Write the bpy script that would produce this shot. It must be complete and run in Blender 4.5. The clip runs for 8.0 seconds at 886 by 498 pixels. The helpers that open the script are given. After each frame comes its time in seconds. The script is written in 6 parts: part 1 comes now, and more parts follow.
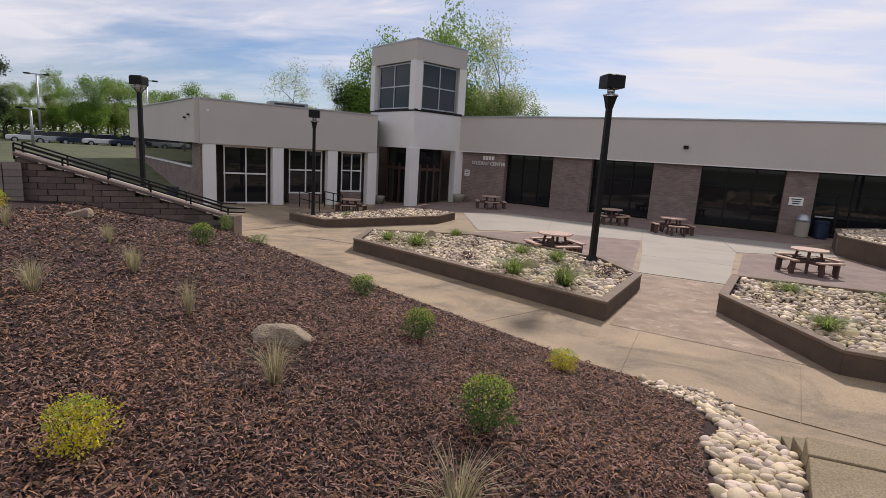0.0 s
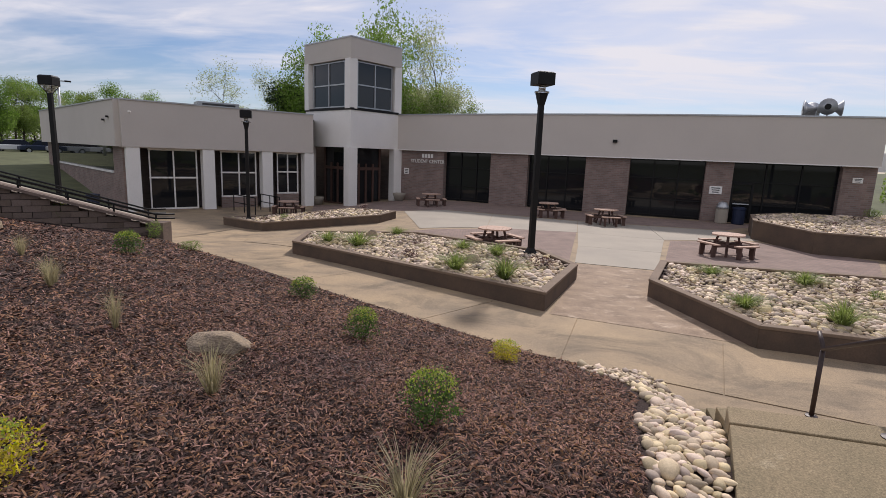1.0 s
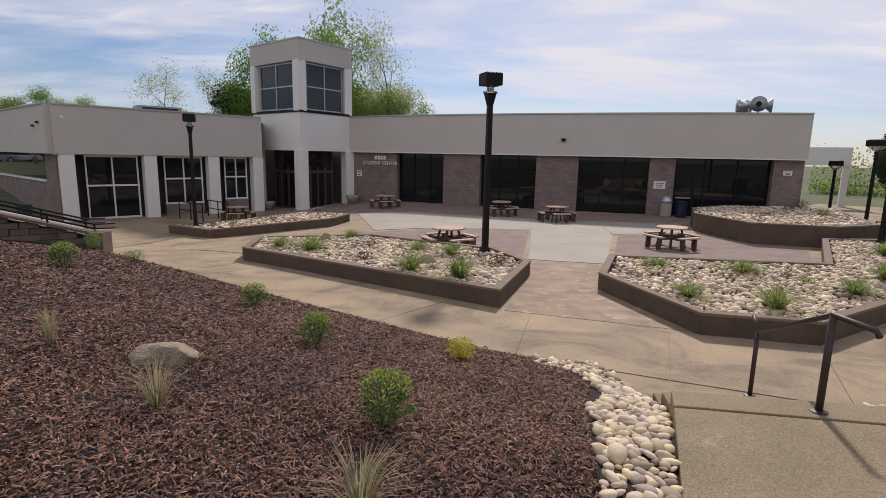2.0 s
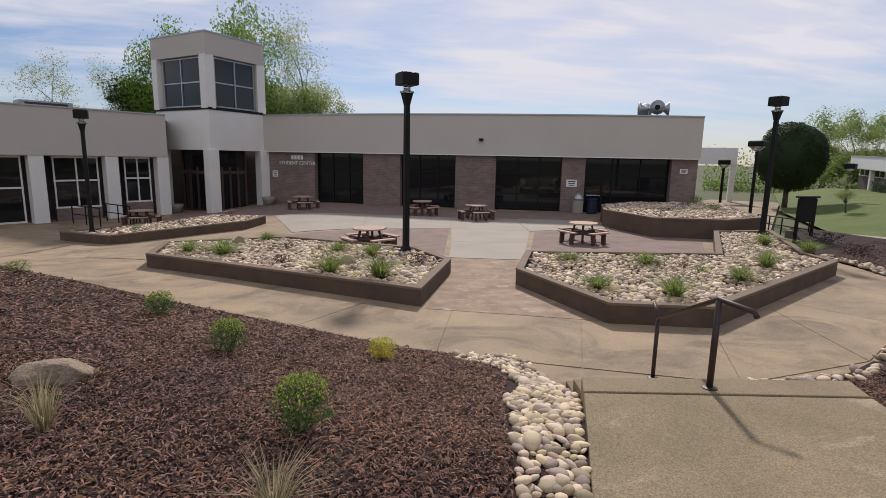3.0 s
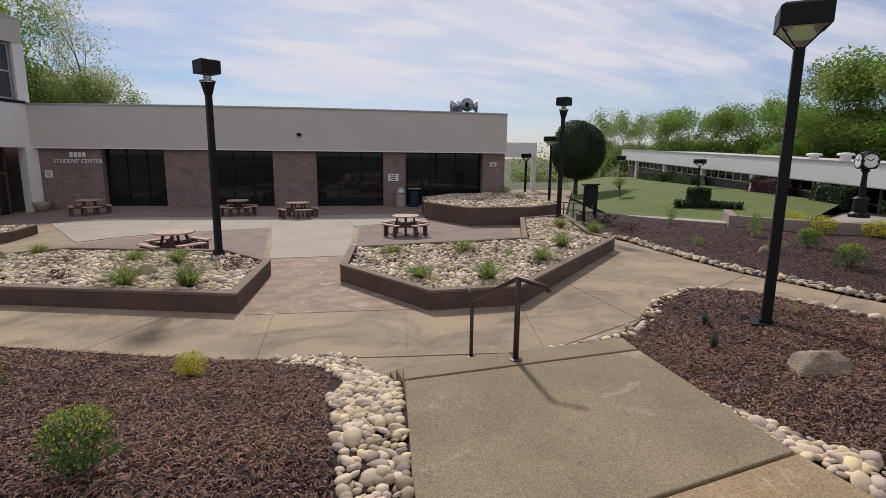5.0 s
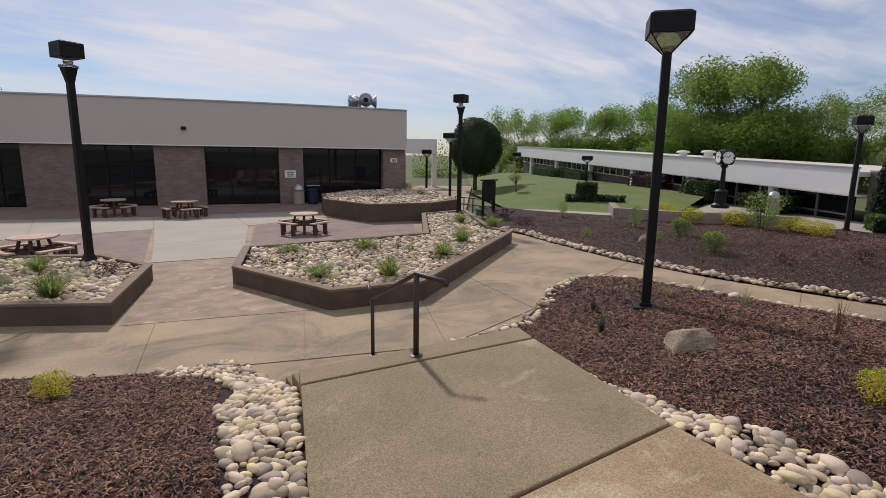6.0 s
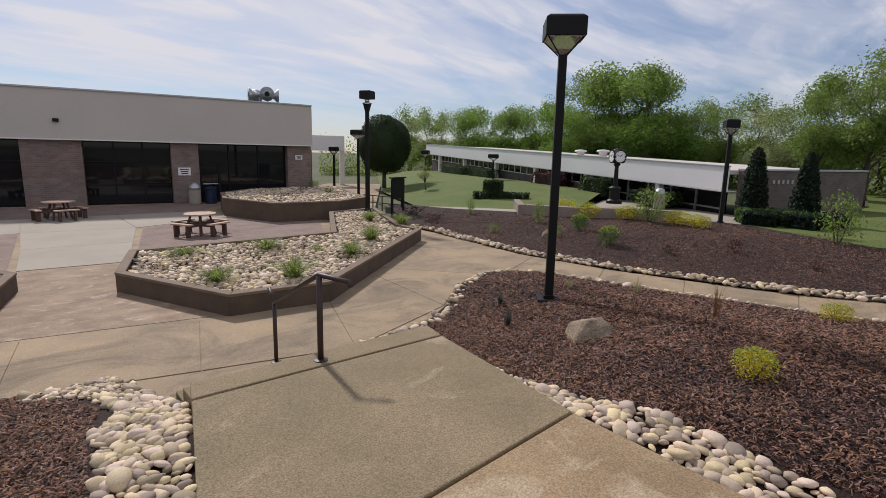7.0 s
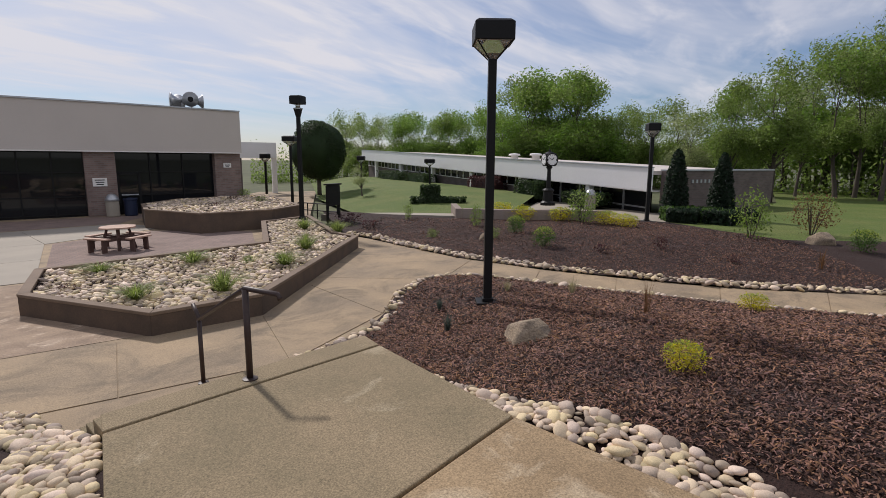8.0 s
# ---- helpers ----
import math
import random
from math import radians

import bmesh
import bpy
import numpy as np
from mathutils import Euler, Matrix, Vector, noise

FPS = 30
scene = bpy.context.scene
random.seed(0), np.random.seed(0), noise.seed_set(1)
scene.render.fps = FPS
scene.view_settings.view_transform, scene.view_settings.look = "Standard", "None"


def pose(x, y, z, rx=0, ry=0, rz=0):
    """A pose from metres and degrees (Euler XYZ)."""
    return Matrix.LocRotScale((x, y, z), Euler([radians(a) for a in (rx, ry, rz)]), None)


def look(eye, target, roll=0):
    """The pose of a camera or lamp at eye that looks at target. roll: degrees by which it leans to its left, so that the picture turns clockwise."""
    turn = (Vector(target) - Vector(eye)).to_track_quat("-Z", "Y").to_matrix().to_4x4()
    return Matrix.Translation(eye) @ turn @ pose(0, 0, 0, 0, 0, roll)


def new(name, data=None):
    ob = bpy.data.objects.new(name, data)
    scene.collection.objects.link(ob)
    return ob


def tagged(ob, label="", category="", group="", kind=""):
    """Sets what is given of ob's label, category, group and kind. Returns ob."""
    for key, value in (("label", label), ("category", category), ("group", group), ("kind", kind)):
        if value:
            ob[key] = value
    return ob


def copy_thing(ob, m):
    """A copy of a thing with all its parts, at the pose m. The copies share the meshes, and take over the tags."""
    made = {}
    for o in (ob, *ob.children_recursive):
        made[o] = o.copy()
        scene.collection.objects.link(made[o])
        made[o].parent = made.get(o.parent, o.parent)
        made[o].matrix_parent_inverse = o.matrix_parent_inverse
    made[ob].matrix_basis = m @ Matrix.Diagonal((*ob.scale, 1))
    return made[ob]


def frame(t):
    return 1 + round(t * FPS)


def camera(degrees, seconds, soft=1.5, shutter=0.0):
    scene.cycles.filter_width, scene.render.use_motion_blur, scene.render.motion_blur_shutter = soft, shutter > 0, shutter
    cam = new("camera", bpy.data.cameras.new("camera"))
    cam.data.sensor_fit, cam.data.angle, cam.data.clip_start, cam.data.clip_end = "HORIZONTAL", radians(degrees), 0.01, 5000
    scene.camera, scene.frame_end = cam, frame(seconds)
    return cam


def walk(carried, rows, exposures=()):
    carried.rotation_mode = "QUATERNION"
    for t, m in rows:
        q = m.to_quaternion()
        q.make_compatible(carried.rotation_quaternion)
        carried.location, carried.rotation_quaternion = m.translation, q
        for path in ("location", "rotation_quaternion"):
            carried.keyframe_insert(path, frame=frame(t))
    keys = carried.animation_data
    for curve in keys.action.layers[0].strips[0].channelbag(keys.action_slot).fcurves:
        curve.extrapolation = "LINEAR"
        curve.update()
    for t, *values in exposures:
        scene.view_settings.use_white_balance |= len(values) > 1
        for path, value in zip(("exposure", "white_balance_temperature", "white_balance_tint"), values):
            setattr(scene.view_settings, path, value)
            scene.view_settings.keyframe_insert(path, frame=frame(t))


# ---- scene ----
from mathutils import geometry

# ---------------------------------------------------------------- camera
cam = camera(80.87, 8.0, soft=0.8)
walk(cam, [
    (0, pose(-0.268, -0.137, 3.042, 79.56, -3.44, 10.63)),
    (0.25, pose(-0.258, -0.147, 3.040, 79.67, -3.11, 8.82)),
    (0.5, pose(-0.247, -0.156, 3.038, 79.74, -2.81, 7.06)),
    (0.75, pose(-0.235, -0.164, 3.036, 79.63, -2.49, 5.58)),
    (1, pose(-0.222, -0.172, 3.034, 79.70, -2.23, 4.05)),
    (2.5, pose(-0.129, -0.205, 3.019, 80.07, -0.99, -4.64)),
    (3, pose(-0.092, -0.211, 3.014, 80.13, -1.12, -9.53)),
    (3.5, pose(-0.051, -0.214, 3.008, 80.41, -0.77, -13.73)),
    (4, pose(-0.007, -0.214, 3.002, 80.23, -0.55, -18.44)),
    (4.5, pose(0.040, -0.211, 2.996, 80.11, -0.41, -23.20)),
    (6, pose(0.200, -0.188, 2.975, 79.67, -0.79, -39.09)),
    (6.5, pose(0.260, -0.175, 2.968, 79.62, -0.49, -43.77)),
    (7, pose(0.324, -0.159, 2.960, 79.61, -1.20, -48.88)),
    (7.5, pose(0.390, -0.140, 2.952, 80.19, -0.91, -52.68)),
    (8, pose(0.460, -0.119, 2.944, 80.28, -0.39, -55.73)),
], exposures=[(0.0, 0.0, 6480, 17), (3.0, -0.1, 6450, 16), (6.0, -0.18, 6400, 15), (8.0, -0.18, 6400, 15)])

# ---------------------------------------------------------------- light
SUN_AZ, SUN_EL = 17.0, 42.0       # degrees clockwise from +y, and above the horizon
world = bpy.data.worlds.new("sky")
scene.world = world
world.use_nodes = True
wn, wl = world.node_tree.nodes, world.node_tree.links
wn.clear()


def wnode(kind, **kw):
    n = wn.new(kind)
    for k, v in kw.items():
        n.inputs[k].default_value = v
    return n


sky = wn.new("ShaderNodeTexSky")
sky.sky_type = "NISHITA"
sky.sun_disc = False
sky.sun_elevation, sky.sun_rotation = radians(SUN_EL), radians(SUN_AZ)
sky.altitude, sky.air_density, sky.dust_density, sky.ozone_density = 200, 1.1, 0.6, 3.5
tc = wn.new("ShaderNodeTexCoord")
sep = wn.new("ShaderNodeSeparateXYZ")
wl.new(tc.outputs["Generated"], sep.inputs[0])
# clouds lie on a flat layer: divide by the height above the horizon
zc = wn.new("ShaderNodeMath"); zc.operation = "MAXIMUM"; zc.inputs[1].default_value = 0.0
wl.new(sep.outputs["Z"], zc.inputs[0])
za = wn.new("ShaderNodeMath"); za.operation = "ADD"; za.inputs[1].default_value = 0.10
wl.new(zc.outputs[0], za.inputs[0])
comb = wn.new("ShaderNodeCombineXYZ")
for i, ax in enumerate("XY"):
    d = wn.new("ShaderNodeMath"); d.operation = "DIVIDE"
    wl.new(sep.outputs[ax], d.inputs[0]); wl.new(za.outputs[0], d.inputs[1])
    wl.new(d.outputs[0], comb.inputs[i])


def cloud(scale, rot, stretch, lo, hi, detail=6.0, distort=0.6):
    mp = wn.new("ShaderNodeMapping")
    mp.inputs["Rotation"].default_value = (0, 0, radians(rot))
    mp.inputs["Scale"].default_value = (scale * stretch, scale, 1)
    wl.new(comb.outputs[0], mp.inputs["Vector"])
    nz = wnode("ShaderNodeTexNoise", Scale=1.0, Detail=detail, Roughness=0.55, Distortion=distort)
    wl.new(mp.outputs[0], nz.inputs["Vector"])
    mr = wn.new("ShaderNodeMapRange"); mr.interpolation_type = "SMOOTHSTEP"
    mr.inputs["From Min"].default_value, mr.inputs["From Max"].default_value = lo, hi
    wl.new(nz.outputs["Fac"], mr.inputs["Value"])
    return mr.outputs[0]


big = cloud(0.5, 20, 0.5, 0.34, 0.64)
fine = cloud(3.0, 62, 0.40, 0.42, 0.70, distort=0.5)
mul = wn.new("ShaderNodeMath"); mul.operation = "MULTIPLY_ADD"
wl.new(fine, mul.inputs[0]); mul.inputs[1].default_value = 0.42; wl.new(big, mul.inputs[2])
fac = wn.new("ShaderNodeMath"); fac.operation = "MULTIPLY"; fac.inputs[1].default_value = 0.93; fac.use_clamp = True
wl.new(mul.outputs[0], fac.inputs[0])
mixw = wn.new("ShaderNodeMix"); mixw.data_type = "RGBA"
mixw.inputs["B"].default_value = (9.3, 9.4, 9.8, 1)
# the cloud layer thins out towards the horizon
low_ = wn.new("ShaderNodeMapRange"); low_.interpolation_type = "SMOOTHSTEP"
low_.inputs["From Min"].default_value, low_.inputs["From Max"].default_value = 0.02, 0.17
low_.inputs["To Min"].default_value = 0.30
wl.new(sep.outputs["Z"], low_.inputs["Value"])
thin = wn.new("ShaderNodeMath"); thin.operation = "MULTIPLY"
wl.new(fac.outputs[0], thin.inputs[0]); wl.new(low_.outputs[0], thin.inputs[1])
blue = wn.new("ShaderNodeMix"); blue.data_type = "RGBA"; blue.blend_type = "MULTIPLY"
blue.inputs["Factor"].default_value = 1.0
blue.inputs["B"].default_value = (0.86, 0.92, 1.04, 1)
wl.new(sky.outputs[0], blue.inputs["A"])
wl.new(thin.outputs[0], mixw.inputs["Factor"]); wl.new(blue.outputs["Result"], mixw.inputs["A"])
bg = wnode("ShaderNodeBackground", Strength=0.085)
wl.new(mixw.outputs["Result"], bg.inputs["Color"])
wo = wn.new("ShaderNodeOutputWorld")
wl.new(bg.outputs[0], wo.inputs["Surface"])

sun = new("sun", bpy.data.lights.new("sun", "SUN"))
sun.data.energy, sun.data.angle, sun.data.color = 3.6, radians(3.5), (1.0, 0.95, 0.87)
_a, _e = radians(SUN_AZ), radians(SUN_EL)
sun_from = Vector((math.sin(_a) * math.cos(_e), math.cos(_a) * math.cos(_e), math.sin(_e)))
sun.matrix_world = look(sun_from * 60, (0, 0, 0))


# ---------------------------------------------------------------- materials
def material(name, base, rough=0.8, metal=0.0, var=0.25, scale=3.0, fine=40.0, bump=0.2, bump_scale=None, second=None, second_at=0.55, spec=0.4, piece=0.0, bump_dist=0.01, coords="Object", tint=1.0, wear=None):
    """A procedural surface: base colour varied at two scales, a second colour in patches, fine relief, and a change from piece to piece."""
    m = bpy.data.materials.new(name)
    m.use_nodes = True
    n, l = m.node_tree.nodes, m.node_tree.links
    p = n["Principled BSDF"]
    p.inputs["Roughness"].default_value, p.inputs["Metallic"].default_value = rough, metal
    p.inputs["Specular IOR Level"].default_value = spec
    t = n.new("ShaderNodeTexCoord")
    geo = n.new("ShaderNodeNewGeometry")
    vec = geo.outputs["Position"] if coords == "World" else t.outputs["Object"]

    def noise_(s, d=5.0):
        x = n.new("ShaderNodeTexNoise")
        x.inputs["Scale"].default_value, x.inputs["Detail"].default_value, x.inputs["Roughness"].default_value = s, d, 0.6
        l.new(vec, x.inputs["Vector"])
        return x.outputs["Fac"]

    big_, small = noise_(scale), noise_(fine, 3.0)
    c1 = n.new("ShaderNodeMix"); c1.data_type = "RGBA"
    c1.inputs["A"].default_value = (*base, 1)
    c1.inputs["B"].default_value = (*(second or [c * (1 - var) for c in base]), 1)
    r = n.new("ShaderNodeMapRange")
    r.inputs["From Min"].default_value, r.inputs["From Max"].default_value = second_at - 0.15, second_at + 0.15
    l.new(big_, r.inputs["Value"]); l.new(r.outputs[0], c1.inputs["Factor"])
    col = c1.outputs["Result"]
    if wear:
        # scuffed or stained patches with a shape of their own: colour, scale, threshold, strength
        wc, ws, wt, wk = wear
        wr = n.new("ShaderNodeMapRange")
        wr.inputs["From Min"].default_value, wr.inputs["From Max"].default_value, wr.inputs["To Max"].default_value = wt, wt + 0.16, wk
        stretch_ = n.new("ShaderNodeMapping")
        stretch_.inputs["Rotation"].default_value, stretch_.inputs["Scale"].default_value = (0, 0, 0.6), (1.0, 1.35, 1.0)
        l.new(vec, stretch_.inputs["Vector"])
        wz = n.new("ShaderNodeTexNoise")
        wz.inputs["Scale"].default_value, wz.inputs["Detail"].default_value = ws, 9.0
        wz.inputs["Roughness"].default_value, wz.inputs["Distortion"].default_value = 0.68, 0.8
        l.new(stretch_.outputs[0], wz.inputs["Vector"])
        l.new(wz.outputs["Fac"], wr.inputs["Value"])
        c3 = n.new("ShaderNodeMix"); c3.data_type = "RGBA"
        c3.inputs["B"].default_value = (*wc, 1)
        l.new(wr.outputs[0], c3.inputs["Factor"]); l.new(col, c3.inputs["A"])
        col = c3.outputs["Result"]
    # fine grain and per-piece change multiply the value
    v = n.new("ShaderNodeHueSaturation")
    l.new(col, v.inputs["Color"])
    g = n.new("ShaderNodeMapRange")
    g.inputs["From Min"].default_value, g.inputs["From Max"].default_value = 0.25, 0.75
    g.inputs["To Min"].default_value, g.inputs["To Max"].default_value = 1 - var, 1 + var
    l.new(small, g.inputs["Value"])
    val = g.outputs[0]
    if piece:
        oi = n.new("ShaderNodeObjectInfo")
        ad = n.new("ShaderNodeMath"); ad.operation = "ADD"
        l.new(oi.outputs["Random"], ad.inputs[0]); l.new(geo.outputs["Random Per Island"], ad.inputs[1])
        fr = n.new("ShaderNodeMath"); fr.operation = "FRACT"
        l.new(ad.outputs[0], fr.inputs[0])
        pr = n.new("ShaderNodeMapRange")
        pr.inputs["To Min"].default_value, pr.inputs["To Max"].default_value = 1 - piece, 1 + piece
        l.new(fr.outputs[0], pr.inputs["Value"])
        mm = n.new("ShaderNodeMath"); mm.operation = "MULTIPLY"
        l.new(val, mm.inputs[0]); l.new(pr.outputs[0], mm.inputs[1])
        val = mm.outputs[0]
        hs = n.new("ShaderNodeMapRange")
        hs.inputs["To Min"].default_value, hs.inputs["To Max"].default_value = 0.5 - piece * 0.03 * tint, 0.5 + piece * 0.03 * tint
        f2 = n.new("ShaderNodeMath"); f2.operation = "MULTIPLY"; f2.inputs[1].default_value = 7.31
        f3 = n.new("ShaderNodeMath"); f3.operation = "FRACT"
        l.new(fr.outputs[0], f2.inputs[0]); l.new(f2.outputs[0], f3.inputs[0])
        l.new(f3.outputs[0], hs.inputs["Value"]); l.new(hs.outputs[0], v.inputs["Hue"])
        ss_ = n.new("ShaderNodeMapRange")
        ss_.inputs["To Min"].default_value, ss_.inputs["To Max"].default_value = 1 - piece * 0.35 * tint, 1 + piece * 0.25 * tint
        l.new(f3.outputs[0], ss_.inputs["Value"]); l.new(ss_.outputs[0], v.inputs["Saturation"])
    l.new(val, v.inputs["Value"])
    l.new(v.outputs["Color"], p.inputs["Base Color"])
    if bump:
        b = n.new("ShaderNodeBump")
        b.inputs["Strength"].default_value, b.inputs["Distance"].default_value = bump, bump_dist
        l.new(noise_(bump_scale or fine, 4.0), b.inputs["Height"])
        l.new(b.outputs["Normal"], p.inputs["Normal"])
    return m


def glass(name, tint, rough=0.03):
    m = bpy.data.materials.new(name)
    m.use_nodes = True
    p = m.node_tree.nodes["Principled BSDF"]
    p.inputs["Base Color"].default_value = (*tint, 1)
    p.inputs["Roughness"].default_value = rough
    p.inputs["IOR"].default_value = 1.5
    p.inputs["Specular IOR Level"].default_value = 0.35
    return m


def brick_material(name, c1, c2, mortar, bw, bh, axis_turn=0.0):
    m = material(name, c1, rough=0.9, var=0.15, scale=0.7, fine=30, bump=0)
    n, l = m.node_tree.nodes, m.node_tree.links
    p = n["Principled BSDF"]
    t = n.new("ShaderNodeTexCoord")
    mp = n.new("ShaderNodeMapping")
    l.new(t.outputs["UV"], mp.inputs["Vector"])
    b = n.new("ShaderNodeTexBrick")
    b.inputs["Scale"].default_value = 1.0
    b.inputs["Brick Width"].default_value, b.inputs["Row Height"].default_value = bw, bh
    b.inputs["Mortar Size"].default_value = 0.012
    b.inputs["Color1"].default_value, b.inputs["Color2"].default_value, b.inputs["Mortar"].default_value = (*c1, 1), (*c2, 1), (*mortar, 1)
    l.new(mp.outputs[0], b.inputs["Vector"])
    mx = n.new("ShaderNodeMix"); mx.data_type = "RGBA"; mx.blend_type = "MULTIPLY"
    mx.inputs["Factor"].default_value = 0.5
    old = p.inputs["Base Color"].links[0].from_socket
    nz = n.new("ShaderNodeTexNoise"); nz.inputs["Scale"].default_value = 1.3; nz.inputs["Detail"].default_value = 6
    l.new(t.outputs["UV"], nz.inputs["Vector"])
    rr = n.new("ShaderNodeMapRange"); rr.inputs["To Min"].default_value, rr.inputs["To Max"].default_value = 0.55, 1.3
    l.new(nz.outputs["Fac"], rr.inputs["Value"])
    hv = n.new("ShaderNodeHueSaturation")
    l.new(b.outputs["Color"], hv.inputs["Color"]); l.new(rr.outputs[0], hv.inputs["Value"])
    l.new(hv.outputs["Color"], p.inputs["Base Color"])
    bp = n.new("ShaderNodeBump"); bp.invert = True
    bp.inputs["Strength"].default_value, bp.inputs["Distance"].default_value = 0.5, 0.006
    l.new(b.outputs["Fac"], bp.inputs["Height"]); l.new(bp.outputs["Normal"], p.inputs["Normal"])
    return m


PANEL_WHITE = material("white_panel", (0.82, 0.81, 0.80), rough=0.5, var=0.04, scale=0.4, fine=15, bump=0.03)
STUCCO = material("stucco", (0.56, 0.51, 0.465), rough=0.9, var=0.06, scale=0.35, fine=25, bump=0.15)
WHITE = material("white_paint", (0.80, 0.77, 0.73), rough=0.6, var=0.05, scale=0.8, fine=20, bump=0.05)
BRICK = brick_material("brick", (0.20, 0.135, 0.115), (0.27, 0.19, 0.165), (0.24, 0.21, 0.19), 0.30, 0.10)
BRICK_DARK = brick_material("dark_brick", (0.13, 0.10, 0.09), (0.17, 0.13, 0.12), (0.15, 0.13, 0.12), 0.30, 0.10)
GLASS = glass("dark_glass", (0.012, 0.013, 0.015))
GLASS_GREY = glass("grey_glass", (0.03, 0.035, 0.04), 0.06)
METAL_BLACK = material("black_metal", (0.010, 0.0095, 0.0095), rough=0.5, var=0.2, scale=2, fine=30, bump=0.05, spec=0.22)
METAL_GREY = material("grey_metal", (0.45, 0.46, 0.47), rough=0.4, metal=0.6, var=0.1, bump=0.03)
CONCRETE = material("concrete", (0.365, 0.268, 0.163), rough=0.85, var=0.32, scale=0.7, fine=55, bump=0.2, second=(0.25, 0.19, 0.125), second_at=0.52, coords="World", wear=((0.145, 0.112, 0.075), 0.6, 0.49, 0.8))
CONCRETE_PALE = material("pale_concrete", (0.355, 0.312, 0.252), rough=0.85, var=0.10, scale=0.5, fine=60, bump=0.12, second=(0.30, 0.268, 0.22), coords="World")
CONCRETE_WORN = material("worn_concrete", (0.34, 0.245, 0.165), rough=0.85, var=0.3, scale=1.6, fine=45, bump=0.4, second=(0.22, 0.155, 0.105), second_at=0.5, coords="World", wear=((0.56, 0.44, 0.33), 2.3, 0.55, 0.85))
SLAB = material("slab_concrete", (0.268, 0.203, 0.121), rough=0.9, var=0.55, scale=0.9, fine=80, bump=0.3, second=(0.20, 0.158, 0.092), second_at=0.5, coords="World", wear=((0.42, 0.35, 0.235), 1.5, 0.58, 0.7))
SLAB_WARM = material("warm_slab_concrete", (0.335, 0.238, 0.135), rough=0.9, var=0.5, scale=0.9, fine=75, bump=0.3, second=(0.25, 0.175, 0.098), second_at=0.5, coords="World", wear=((0.47, 0.38, 0.26), 1.3, 0.52, 0.8))
PAVER = brick_material("pavers", (0.25, 0.17, 0.14), (0.30, 0.21, 0.175), (0.18, 0.15, 0.13), 0.22, 0.11)
PLANTER = material("planter_wall", (0.122, 0.082, 0.056), rough=0.85, var=0.15, scale=1.5, fine=35, bump=0.2, second=(0.078, 0.056, 0.042))
COPING = material("planter_top", (0.20, 0.142, 0.098), rough=0.85, var=0.2, scale=2.5, fine=40, bump=0.2)
# Brown bark darkened to near-black: shade in the gaps between chips is coloured in.
MULCH_SHADED = material("mulch", (0.032, 0.0145, 0.0105), rough=0.95, var=0.5, scale=1.2, fine=45, bump=1.0, second=(0.036, 0.021, 0.018), bump_dist=0.03, coords="World")
CHIP = material("bark_chip", (0.198, 0.096, 0.056), rough=0.75, var=0.2, scale=0.55, fine=60, bump=0.0, second=(0.115, 0.055, 0.040), piece=0.92, coords="World", tint=0.55, wear=((0.125, 0.098, 0.092), 0.8, 0.58, 0.75))
STONE = material("river_stone", (0.55, 0.43, 0.295), rough=0.72, var=0.2, scale=9, fine=45, bump=0.3, second=(0.47, 0.36, 0.25), piece=0.48, tint=1.35)
ROCK = material("boulder_rock", (0.32, 0.245, 0.165), rough=0.9, var=0.45, scale=4, fine=22, bump=0.9, second=(0.20, 0.155, 0.115), bump_dist=0.03)
GRASS = material("grass", (0.085, 0.125, 0.02), rough=0.9, var=0.45, scale=0.35, fine=14, bump=0.8, bump_dist=0.05, second=(0.13, 0.15, 0.035), coords="World")
EARTH = material("far_ground", (0.10, 0.11, 0.05), rough=0.95, var=0.3, scale=0.05, fine=1.0, bump=0.2, coords="World")
ASPHALT = material("asphalt", (0.07, 0.07, 0.07), rough=0.9, var=0.2, scale=0.5, fine=60, bump=0.2, coords="World")
WOOD_TOP = material("picnic_top", (0.50, 0.335, 0.25), rough=0.75, var=0.2, scale=3, fine=30, bump=0.1)
WOOD_DARK = material("picnic_legs", (0.10, 0.055, 0.043), rough=0.75, var=0.2, scale=3, fine=30, bump=0.1)
BARK = material("tree_bark", (0.10, 0.08, 0.065), rough=0.95, var=0.3, scale=2, fine=20, bump=0.5)
LEAF = {}
for key, col in {"spring": (0.20, 0.325, 0.05), "pale": (0.40, 0.45, 0.20), "dark": (0.045, 0.075, 0.025), "yellow": (0.60, 0.52, 0.03), "bush": (0.085, 0.16, 0.03), "lime": (0.34, 0.42, 0.05), "blade": (0.25, 0.31, 0.08), "tuft": (0.40, 0.35, 0.20), "conifer": (0.02, 0.04, 0.018), "olive": (0.215, 0.30, 0.065), "rust": (0.17, 0.085, 0.035), "maroon": (0.09, 0.035, 0.035), "blue": (0.08, 0.10, 0.08)}.items():
    LEAF[key] = material("leaf_" + key, col, rough=0.6, var=0.2, scale=0.5, fine=4, bump=0, piece=0.35)
    # thin leaves let some light through
    n_, l_ = LEAF[key].node_tree.nodes, LEAF[key].node_tree.links
    tr = n_.new("ShaderNodeBsdfTranslucent")
    l_.new(n_["Principled BSDF"].inputs["Base Color"].links[0].from_socket, tr.inputs["Color"])
    ms = n_.new("ShaderNodeMixShader"); ms.inputs[0].default_value = 0.55
    l_.new(n_["Principled BSDF"].outputs[0], ms.inputs[1]); l_.new(tr.outputs[0], ms.inputs[2])
    l_.new(ms.outputs[0], n_["Material Output"].inputs["Surface"])


